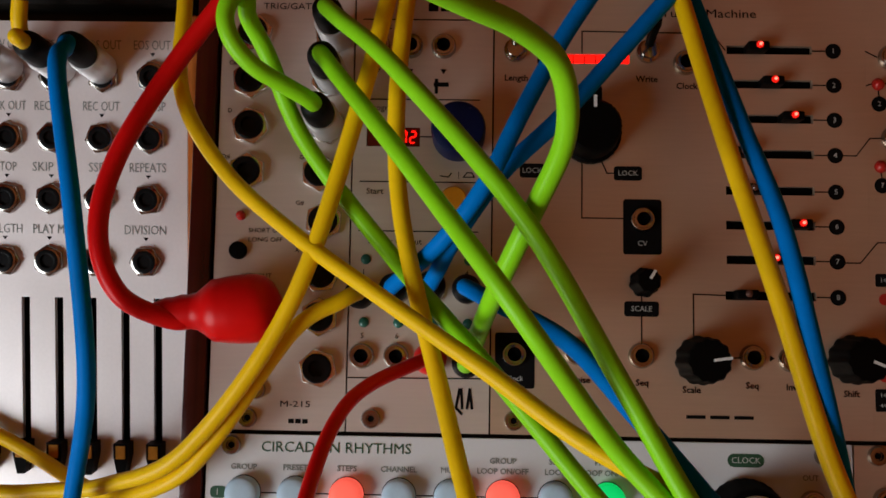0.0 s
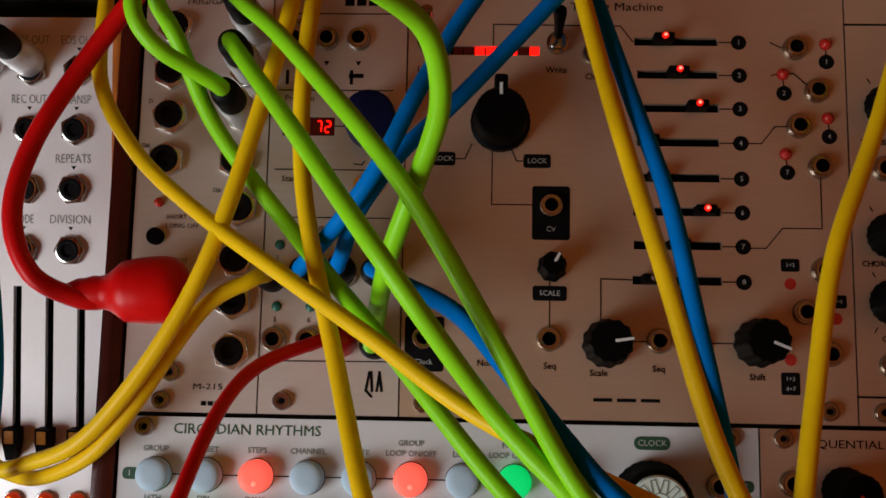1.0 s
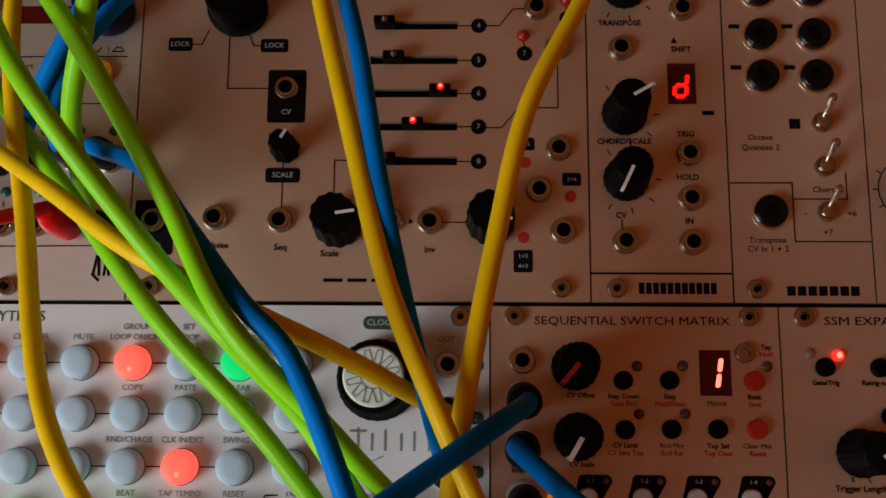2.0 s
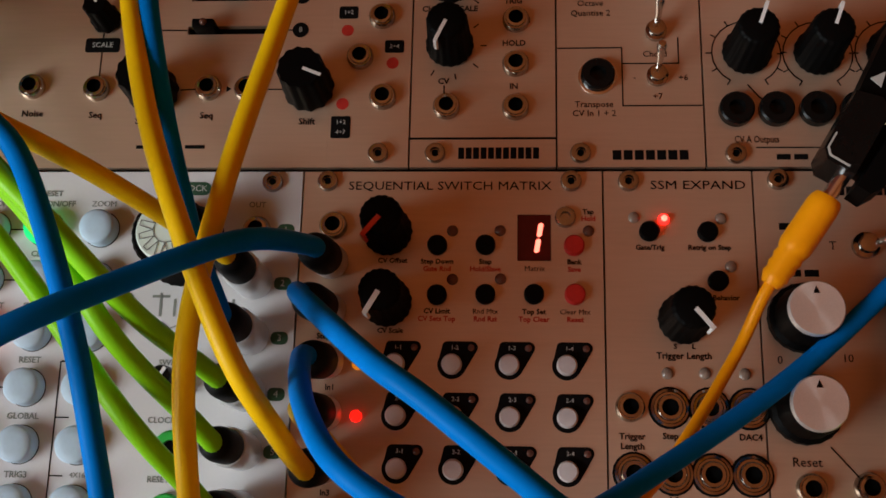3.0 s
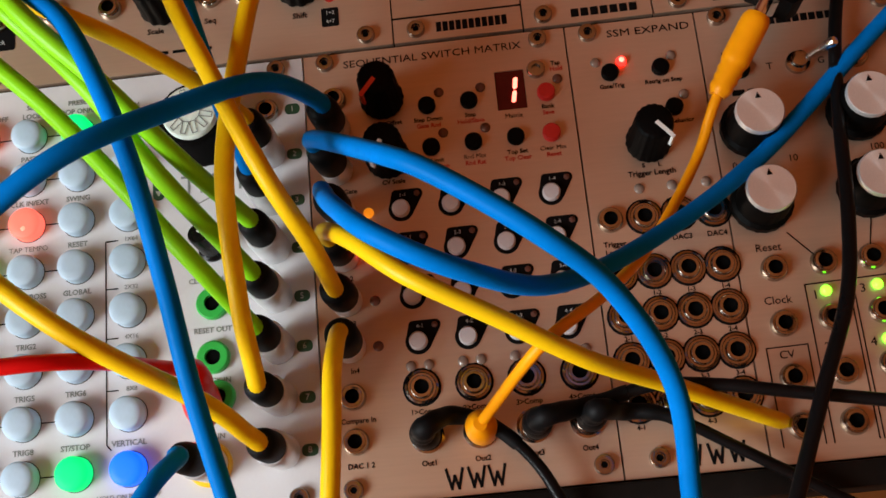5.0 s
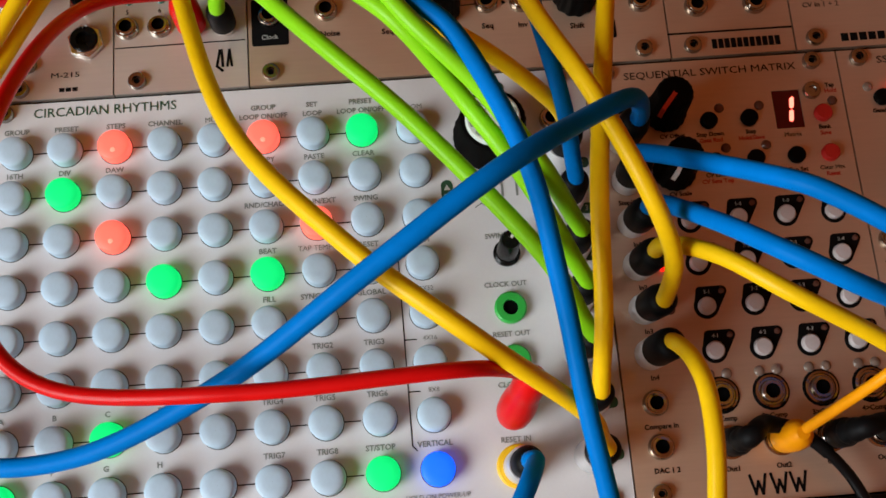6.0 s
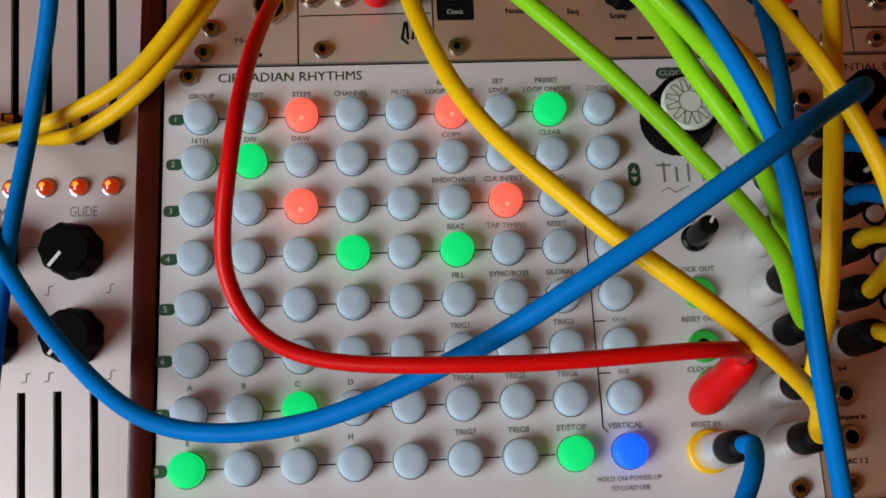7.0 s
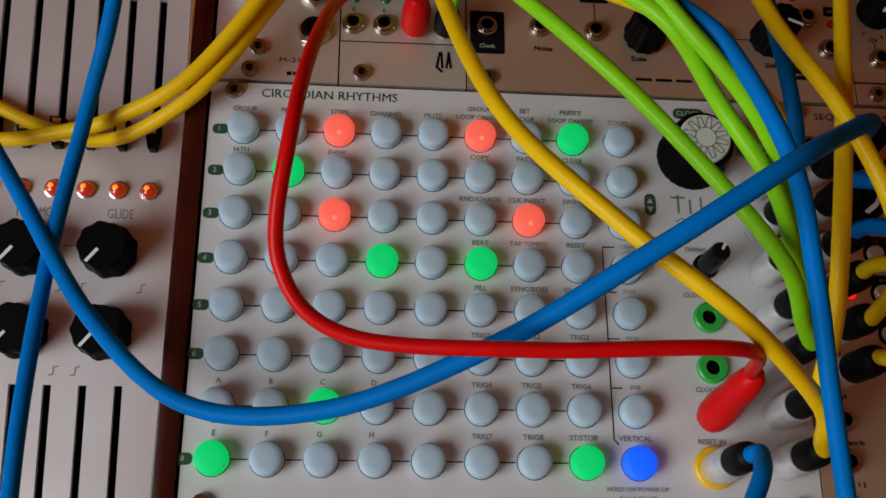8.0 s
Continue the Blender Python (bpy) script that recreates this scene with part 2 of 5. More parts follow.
def tube_bm(points, radius, seg=12, taper=None):
    """Round cable along points (Vectors, metres)."""
    bm = bmesh.new()
    up = Vector((0.3, -1, 0.2)).normalized()
    rings = []
    for i, p in enumerate(points):
        d = (points[min(i + 1, len(points) - 1)] - points[max(i - 1, 0)]).normalized()
        side = d.cross(up).normalized()
        up = side.cross(d).normalized()
        r = radius * (taper(i / (len(points) - 1)) if taper else 1) * MM
        rings.append([bm.verts.new(p + r * (math.cos(a) * side + math.sin(a) * up)) for a in [2 * math.pi * k / seg for k in range(seg)]])
    for a, b in zip(rings, rings[1:]):
        for k in range(seg):
            bm.faces.new((a[k], a[(k + 1) % seg], b[(k + 1) % seg], b[k]))
    bm.faces.new(rings[0][::-1])
    bm.faces.new(rings[-1])
    return bm


def spline(ct, m=10):
    """Catmull-Rom through points in mm; gives Vectors in metres."""
    p = [2 * ct[0] - ct[1], *ct, 2 * ct[-1] - ct[-2]]
    out = []
    for a, b, c, d in zip(p, p[1:], p[2:], p[3:]):
        for i in range(m):
            u = i / m
            out.append(0.5 * MM * (2 * b + (c - a) * u + (2 * a - 5 * b + 4 * c - d) * u * u + (3 * b - a - 3 * c + d) * u ** 3))
    return out + [ct[-1] * MM]


# shared meshes of the small hardware


def hexed(r, h, mat, name):
    pts = [(r * math.cos(math.pi / 3 * i), r * math.sin(math.pi / 3 * i)) for i in range(6)]
    bm = outline_bm(pts, 0, h)
    bmesh.ops.bevel(bm, geom=bm.edges[:], offset=0.25 * MM, segments=1, affect="EDGES")
    lathe_bm([(r * 0.80, h - 0.1), (r * 0.80, h + 0.7), (r * 0.62, h + 0.9), (r * 0.6, h - 0.05)], 28, bm)
    return finish(bm, name, mat)


def round_nut(r, h, mat, name, hole=1.9):
    bm = lathe_bm([(r, 0), (r, h * 0.6), (r - 0.5, h), (hole + 0.9, h), (hole + 0.8, h + 0.6), (hole + 0.1, h + 0.7), (hole, h - 0.2), (hole, 0.3), (0.01, 0.3)], 28)
    return finish(bm, name, mat)


def disc(r, h0, h1, mat, name):
    return finish(lathe_bm([(r, h0), (r, h1), (0.01, h1)], 24), name, mat)


HEX_NUT = hexed(5.0, 1.6, NICKEL, "nut")
HEX_SOCKET = finish(lathe_bm([(3.5, 1.55), (3.5, 2.45), (2.9, 2.6), (2.1, 2.5), (2.0, 1.7), (0.01, 1.7)], 24), "socket", BLACK_GLOSS)
BIG_HEX = hexed(5.8, 1.8, CHROME, "nut")
BIG_SOCKET = finish(lathe_bm([(4.3, 1.7), (4.3, 3.2), (3.9, 3.6), (2.4, 3.5), (2.2, 1.9), (0.01, 1.9)], 24), "socket", BLACK_GLOSS)
NUT = round_nut(3.7, 1.9, NICKEL, "nut")
NUT_HOLE = disc(2.2, 0.32, 0.72, HOLE, "socket")
WASHER = finish(lathe_bm([(4.7, 0), (4.7, 0.8), (4.1, 1.0), (3.9, 0.6), (3.3, 0.6), (3.2, 1.6), (2.9, 1.9), (2.1, 1.9), (1.9, 0.4), (0.01, 0.4)], 30), "nut", NICKEL)
DARK_NUT = finish(lathe_bm([(4.6, 0), (4.6, 2.4), (4.1, 2.9), (2.2, 2.9), (2.0, 1.0), (0.01, 1.0)], 26, lobes=0), "nut", BLACK_GLOSS)
RIM_SILVER = finish(lathe_bm([(5.3, 0), (5.2, 0.5), (4.5, 0.7), (4.4, 0.1)], 28), "washer", CHROME)
SCREW = finish(lathe_bm([(2.8, 0), (2.8, 1.0), (2.5, 1.6), (1.7, 1.75), (1.35, 1.7), (1.2, 0.7), (0.01, 0.7)], 20), "screw", STEEL)
SCREW_SLOT = finish(outline_bm([(1.0 * math.cos(math.pi / 3 * i), 1.0 * math.sin(math.pi / 3 * i)) for i in range(6)], 0.72, 1.0), "recess", HOLE, False)
SMALL_BTN = {m.name: finish(lathe_bm([(r, 0), (r, 1.6), (r - 0.4, 2.1), (0.01, 2.2)], 22), "cap", m) for m, r in ((BLACK, 2.6), (RED_BTN, 2.7), (WHITE_BTN, 2.6), (ORANGE_BTN, 4.0))}
LAMP = {m.name: finish(lathe_bm([(1.5, 0), (1.5, 0.6), (1.2, 1.4), (0.6, 1.85), (0.01, 1.95)], 18), "lens", m)
        for m in (LED_RED, LED_DIM, LED_WHITE_RED, LED_GREEN, LED_AMBER)}
LAMP.update({m.name: finish(lathe_bm([(1.5, 0), (1.5, 0.3), (1.1, 0.7), (0.5, 0.9), (0.01, 0.95)], 18), "lens", m) for m in (LED_OFF, LED_DARK, LED_TEAL)})
LAMP_CORE = finish(lathe_bm([(0.95, 1.3), (0.8, 1.8), (0.4, 2.1), (0.01, 2.15)], 14), "core", RED_CORE)
KNOB_BODY = finish(lathe_bm([(6.5, 0.6), (6.5, 2.2), (5.9, 3.0), (5.4, 15.2), (4.9, 16.2), (4.3, 16.5), (0.01, 16.5)], 72, lobes=18, depth=0.022), "body", BLACK)
KNOB_SMALL = finish(lathe_bm([(4.2, 0.6), (4.2, 2.0), (3.7, 2.6), (3.4, 9.5), (3.0, 10.2), (0.01, 10.3)], 60, lobes=8, depth=0.05), "body", BLACK)
KNOB_LOBED = finish(lathe_bm([(6.9, 0.6), (6.9, 3.0), (6.5, 4.0), (6.2, 13), (5.7, 14.2), (0.01, 14.3)], 84, lobes=12, depth=0.035), "body", BLACK)
KNOB_BIG = finish(lathe_bm([(8.9, 0.6), (8.9, 3.0), (8.0, 3.6), (7.6, 12.6), (7.0, 13.4), (0.01, 13.5)], 60, lobes=26, depth=0.012), "body", BLACK)
KNOB_SPUN = finish(lathe_bm([(8.7, 1), (8.7, 3.5), (7.6, 4.5), (7.0, 12.5), (6.7, 13.2), (0.01, 13.2)], 60, lobes=40, depth=0.012), "body", BLACK)
SPUN_CAP = finish(lathe_bm([(6.7, 13.1), (6.7, 14.6), (6.4, 15.0), (4.0, 14.9), (0.01, 14.85)], 48), "cap", SPUN)
KEY_BODY = {m.name: finish(lathe_bm([(4.8, 0), (4.8, 3.4), (4.62, 4.0), (4.1, 4.4), (2.4, 4.62), (0.01, 4.68)], 30), "cap", m) for m in (KEYCAP, KEY_GREEN, KEY_RED, KEY_BLUE)}
# Flat grey ring: the shade in the gap round a key, as colour.
KEY_GAP_SHADE = finish(lathe_bm([(5.05, 0.02), (5.05, 0.12), (4.7, 0.12)], 30), "rim", GAP_SHADE)
KEY_BULB = finish(lathe_bm([(0.8, 4.4), (0.8, 4.6), (0.5, 4.72), (0.01, 4.76)], 16), "bulb", KEY_LAMP)


def pointer_mesh(w, r0, r1, h, mat, drop=0.0):
    bm = box_bm(-w / 2, w / 2, h - 0.2, h + 0.25, r0, r1)
    if drop:
        box_bm(-w / 2, w / 2, h - drop, h + 0.1, r1 - 0.1, r1 + 0.7, bm=bm)
    return finish(bm, "pointer", mat)


POINTERS = {}


def knob(parent, x, z, body, turn, w=1.1, r0=1.0, r1=6.0, h=14.9, mat=None, drop=0.0, label=""):
    mat = mat or WHITE_LINE
    key = (w, r0, r1, h, mat.name, drop)
    if key not in POINTERS:
        POINTERS[key] = pointer_mesh(w, r0, r1, h, mat, drop)
    k = part("knob", body, parent, (x, 0, z), turn, label)
    part("pointer", POINTERS[key], k)
    return k


def jack(parent, x, z, nut, socket=None, turn=0.0, label=""):
    j = part("jack", nut, parent, (x, 0, z), turn, label)
    if socket:
        part("socket", socket, j)
    return j


def screw(parent, x, z):
    s = part("screw", SCREW, parent, (x, 0, z), random.uniform(0, 90))
    part("recess", SCREW_SLOT, s)


def led(parent, x, z, mat, label=""):
    lamp = part("led", LAMP[mat.name], parent, (x, 0, z), 0, label)
    if mat is LED_WHITE_RED:
        part("core", LAMP_CORE, lamp)
    return lamp


def button(parent, x, z, mat, label=""):
    return part("button", SMALL_BTN[mat.name], parent, (x, 0, z), 0, label)


def flat(name, parent, x0, x1, z0, z1, mat, lift=0.12, r=0.0, label=""):
    """A printed patch or line."""
    if r:
        pts = []
        for cx, cz, a0 in ((x1 - r, z1 - r, 0), (x0 + r, z1 - r, 90), (x0 + r, z0 + r, 180), (x1 - r, z0 + r, 270)):
            pts += [(cx + r * math.cos(radians(a0 + a)), cz + r * math.sin(radians(a0 + a))) for a in (0, 30, 60, 90)]
        bm = outline_bm(pts, 0.01, lift)
    else:
        bm = box_bm(x0, x1, 0.01, lift, z0, z1)
    return part(name, finish(bm, name, mat, False), parent, label=label)


def line(parent, *pts, mat=None, w=0.35):
    """Printed lines through points (x, z)."""
    bm = bmesh.new()
    for (xa, za), (xb, zb) in zip(pts, pts[1:]):
        d = Vector((xb - xa, zb - za))
        s = Vector((-d.y, d.x)).normalized() * w / 2
        e = d.normalized() * w / 2
        q = [(xa - e.x + s.x, za - e.y + s.y), (xa - e.x - s.x, za - e.y - s.y), (xb + e.x - s.x, zb + e.y - s.y), (xb + e.x + s.x, zb + e.y + s.y)]
        lo = [bm.verts.new((x * MM, -0.01 * MM, z * MM)) for x, z in q]
        hi = [bm.verts.new((x * MM, -0.1 * MM, z * MM)) for x, z in q]
        bm.faces.new(hi)
        for i in range(4):
            bm.faces.new((lo[i], lo[(i + 1) % 4], hi[(i + 1) % 4], hi[i]))
    part("printed_line", finish(bm, "printed_line", mat or INK, False), parent)


def spot(parent, x, z, r, mat):
    part("printed_dot", finish(lathe_bm([(r, 0.01), (r, 0.12), (0.01, 0.12)], 18), "printed_dot", mat), parent, (x, 0, z))


def text(parent, words, x, z, cap=1.9, wide=None, mat=None, lift=0.1, bold=0.0, align="CENTER", name="lettering"):
    """Lettering with capitals cap mm high; wide: its whole width in mm."""
    cu = bpy.data.curves.new("lettering", "FONT")
    cu.body, cu.size, cu.align_x, cu.align_y = words, cap * MM / 0.69, align, "CENTER"
    cu.resolution_u, cu.offset, cu.extrude = 2, (0.0 if "M" in words else bold) * MM, 0.04 * MM
    tmp = bpy.data.objects.new("lettering", cu)
    me = bpy.data.meshes.new_from_object(tmp)
    bpy.data.objects.remove(tmp)
    bpy.data.curves.remove(cu)
    me.materials.append(mat or INK)
    if wide and me.vertices:
        xs = [v.co.x for v in me.vertices]
        f = wide * MM / (max(xs) - min(xs))
        for v in me.vertices:
            v.co.x *= f
    ob = new(name, me)
    ob.parent = parent
    ob.matrix_basis = Matrix.Translation((x * MM, -lift * MM, z * MM)) @ Matrix.Rotation(math.pi / 2, 4, "X")
    return ob


def bars(parent, x, z, wide, high, mat=None, n=1, name="printed_mark"):
    """Unreadable print as plain bars."""
    w = wide / n
    for i in range(n):
        xa = x - wide / 2 + i * w
        flat(name, parent, xa + 0.1 * w * (n > 1), xa + w * (1 - 0.1 * (n > 1)), z - high / 2, z + high / 2, mat or INK, 0.1)


SEGMENTS = {"1": "bc", "d": "bcdeg", "8": "abcdefg", "7": "abc", "2": "abged"}


def digit(parent, char, x, z, wide, high, lit, slant=0.08, h=0.35):
    w = wide * 0.17
    a, b = wide / 2, high / 2
    spans = {"a": (-a, b, a, b), "g": (-a, 0, a, 0), "d": (-a, -b, a, -b), "f": (-a, 0, -a, b), "b": (a, 0, a, b), "e": (-a, -b, -a, 0), "c": (a, -b, a, 0)}
    for s in SEGMENTS[char]:
        x0, z0, x1, z1 = spans[s]
        if x0 == x1:
            pts = [(x0 - w, z0 + w), (x0, z0 + w * 0.3), (x0 + w, z0 + w), (x0 + w, z1 - w), (x0, z1 - w * 0.3), (x0 - w, z1 - w)]
        else:
            pts = [(x0 + w, z0 - w), (x1 - w, z0 - w), (x1 - w * 0.3, z0), (x1 - w, z0 + w), (x0 + w, z0 + w), (x0 + w * 0.3, z0)]
        pts = [(px + slant * pz, pz) for px, pz in pts]
        part("segment", finish(outline_bm(pts, h - 0.1, h), "segment", lit, False), parent, (x, 0, z))


def module(label, x0, x1, z0, z1, mat, holes=(), screws=()):
    m = thing("synthesizer_module", label, "module", group="modules of the rack")
    bm = sheet_bm(x0 + 0.15, x1 - 0.15, z0, z1, holes)
    part("panel", finish(bm, "panel", mat, False), m)
    for x, z in screws:
        screw(m, x, z)
    return m


def plug(parent, x, z, style="long", at_y=0.0, lean=None):
    """A jack plug standing in a socket; returns the height at which the cable leaves it."""
    if style not in PLUGS:
        if style == "long":
            PLUGS[style] = (finish(lathe_bm([(4.4, 1.2), (4.9, 1.8), (4.9, 15.8), (4.5, 16.5), (3.8, 16.5)], 30), "collar", COLLAR),
                            finish(lathe_bm([(4.1, 16.1), (4.25, 16.9), (4.2, 24), (3.9, 26.6), (3.2, 28.2), (2.2, 28.8), (0.01, 28.9)], 30), "boot", RUBBER), 26.0)
        elif style == "dark":
            PLUGS[style] = (finish(lathe_bm([(4.2, 1.0), (4.6, 1.6), (4.6, 9.5), (4.2, 10), (3.6, 10)], 30), "collar", COLLAR),
                            finish(lathe_bm([(4.3, 9.8), (4.6, 10.4), (4.6, 20), (4.3, 22.8), (3.5, 24.4), (2.3, 25), (0.01, 25.1)], 30), "boot", RUBBER), 22.5)
        else:
            PLUGS[style] = (finish(lathe_bm([(3.2, 1.0), (3.2, 3), (2.6, 3.2)], 24), "collar", CHROME),
                            finish(lathe_bm([(3.6, 2.8), (4.0, 3.4), (4.1, 9), (3.7, 11.5), (2.8, 13), (2.4, 13.2), (0.01, 13.2)], 26), "boot", RUBBER), 12.0)
    collar, boot, h = PLUGS[style]
    p = part("plug", collar, parent, (x, at_y, z), tilt=lean)
    part("boot", boot, p)
    return h


PLUGS = {}


def patch_cable(label, mat, radius, points, start="", end="", group="patch cables", base=0.0, foot=None, sleeve=0.0):
    """A cable through points (x, out, z) in mm, with a plug where it starts or ends in a socket."""
    ob = thing("patch_cable", label, "cable", group=group)
    pts = [Vector((x, -h, z)) for x, h, z in points]
    for which, style in ((0, start), (-1, end)):
        if style:
            x, h, z = points[which]
            if foot and which == 0:
                axis = (pts[0] - Vector((foot[0], 0, foot[1]))).normalized()
                top = plug(ob, foot[0], foot[1], style, 0.0, Vector((0, -1, 0)).rotation_difference(axis).to_matrix().to_4x4())
                pts.insert(0, Vector((foot[0], 0, foot[1])) + axis * (top - 4))
                continue
            top = plug(ob, x, z, style, base)
            root = Vector((x, base - (top - 4), z))
            pts[which] = Vector((x, base - (top + 2.0), z))
            near = pts[which].lerp(pts[1 if which == 0 else -2], 0.22)
            near.y = min(near.y, base - (top + 6.0))
            pts.insert(1 if which == 0 else len(pts) - 1, near)
            pts.insert(0, root) if which == 0 else pts.append(root)
    run = spline(pts)
    part("lead", finish(tube_bm(run, radius, 14), "lead", mat), ob)
    if sleeve:
        near = [q for q in run if (q - run[0]).length < sleeve * MM]
        part("strain_relief", finish(tube_bm(near, radius, 16, lambda u: 2.3 - 1.15 * u + 0.06 * math.sin(40 * u)), "strain_relief", RUBBER), ob)
    return ob


# ---- the unseen room and the table ----


def slab(name, size, at, mat, label, category, kind="structure"):
    bm = bmesh.new()
    bmesh.ops.create_cube(bm, size=1)
    bmesh.ops.scale(bm, vec=size, verts=bm.verts)
    ob = new(name, finish(bm, name, mat, False))
    ob.location = at
    return tagged(ob, label, category, "", kind)


slab("floor", (2.78, 3.4, 0.1), (0.51, -0.4, -0.05), FLOORING, "dark wooden floor boards under the table", "floor")
# Added ceiling and walls, out of view: their orange bounces warm light back.
slab("ceiling", (2.78, 3.4, 0.1), (0.51, -0.4, 2.55), WALLS, "unseen ceiling, orange to throw warm fill light", "ceiling")
slab("wall_north", (2.78, 0.1, 2.5), (0.51, 1.25, 1.25), WALLS, "unseen wall behind the table, orange to throw warm fill light", "wall")
slab("wall_south", (2.78, 0.1, 2.5), (0.51, -2.05, 1.25), WALLS, "unseen wall, orange to throw warm fill light", "wall")
slab("wall_east", (0.1, 3.2, 2.5), (1.85, -0.4, 1.25), WALLS, "unseen wall, orange to throw warm fill light", "wall")
west = tagged(new("wall_west"), "unseen wall with the window opening, orange to throw warm fill light", "wall", "", "structure")
for n, (sy, sz, y, z) in enumerate(((3.2, 0.75, -0.4, 0.375), (3.2, 0.95, -0.4, 2.025), (0.7, 0.8, -1.65, 1.15), (1.66, 0.8, 0.37, 1.15))):
    bm = bmesh.new()
    bmesh.ops.create_cube(bm, size=1)
    bmesh.ops.scale(bm, vec=(0.1, sy, sz), verts=bm.verts)
    bmesh.ops.translate(bm, vec=(-0.83, y, z), verts=bm.verts)
    ob = new("wall_section", finish(bm, "wall_section", WALLS, False))
    ob.parent = west


# the rack's lower back edge rests on the table
TABLE_TOP = (RACK @ Vector((0, 0.062, -0.1395))).z


def work_table():
    t = tagged(new("table"), "orange-brown varnished wooden table under the synthesizer", "table")
    top = new("tabletop", finish(box_bm(-640, 900, -550, 500, -28, 0, 3), "tabletop", TABLE))
    top.parent = t
    leg = finish(box_bm(-30, 30, -30, 30, -TABLE_TOP / MM, -28, 3), "leg", TABLE)
    for x in (-0.57, 0.82):
        for y in (-0.44, 0.48):
            ob = new("leg", leg)
            ob.parent = t
            ob.location = (x, y, 0)
    t.location = (0.1, 0.05, TABLE_TOP)
    return t


work_table()
LEFT = RACK @ Matrix.Translation((0, 0.023, 0)) @ Matrix.Rotation(math.atan(0.16), 4, "X")
BOTTOM, SEAM_LO, SEAM_HI, TOP = -134.5, -0.4, 0.9, 136.0


def rack_case():
    c = thing("rack_case", "black two-row module case with a dark red rosewood cheek", "case")
    part("cheek", finish(box_bm(-7.2, -0.6, -62, 1.2, BOTTOM - 5, TOP + 12, 0.8), "cheek", ROSEWOOD), c, label="dark red rosewood side cheek")
    part("bottom_rail", finish(box_bm(-0.5, 372, -60, 2.0, BOTTOM - 7.6, BOTTOM - 0.6, 0.8), "bottom_rail", CASE), c)
    part("back_board", finish(box_bm(-0.5, 372, -62, -58, BOTTOM - 5, TOP + 10), "back_board", CASE), c)
    part("top_rail", finish(box_bm(-0.5, 372, -57, 2.0, TOP + 0.6, TOP + 12, 0.8), "top_rail", CASE), c)
    part("middle_rail", finish(box_bm(0, 372, -12, -2.3, -6, 6), "middle_rail", CASE), c)
    part("side_board", finish(box_bm(366, 372, -57, 1, BOTTOM, TOP), "side_board", CASE), c)


rack_case()

# ---- upper row ----


def gate_module():
    m = module("silver aluminium gate-to-note module with black jacks", 0.2, 40.0, SEAM_HI, TOP, ALU, screws=((11.8, 4.4),))
    for x, z in ((10.0, 118.0), (9.4, 103.7), (9.8, 89.7), (9.2, 76.0), (33.6, 117.3), (33.0, 104.0), (32.6, 90.0), (30.8, 75.9), (32.3, 61.6), (32.0, 46.2), (31.8, 33.6), (31.8, 18.8)):
        jack(m, x, z, BIG_HEX, BIG_SOCKET, random.uniform(0, 60))
    led(m, 7.8, 63.1, LED_DIM)
    button(m, 7.4, 52.7, BLACK)
    screw(m, 14.0, 12.5)
    text(m, "TRIG/GATE IN", 22.5, 126.4, 1.9, 20)
    text(m, "MIDI OUT", 13.0, 45.4, 1.3, 8.6)
    text(m, "SHORT ON", 15.2, 58.7, 1.3, 10)
    text(m, "LONG OFF", 15.2, 56.0, 1.3, 10)
    for w, x, z in (("C#", 3.8, 109), ("D", 3.4, 94.5), ("D#", 2.6, 80.6), ("G", 25.2, 80.6), ("G#", 25.0, 67), ("A", 24.6, 53)):
        text(m, w, x, z, 1.3)
    text(m, "M-215", 25.4, 8.4, 1.7, 8.6)
    bars(m, 26.4, 3.6, 6, 1.3, n=3)
    return m


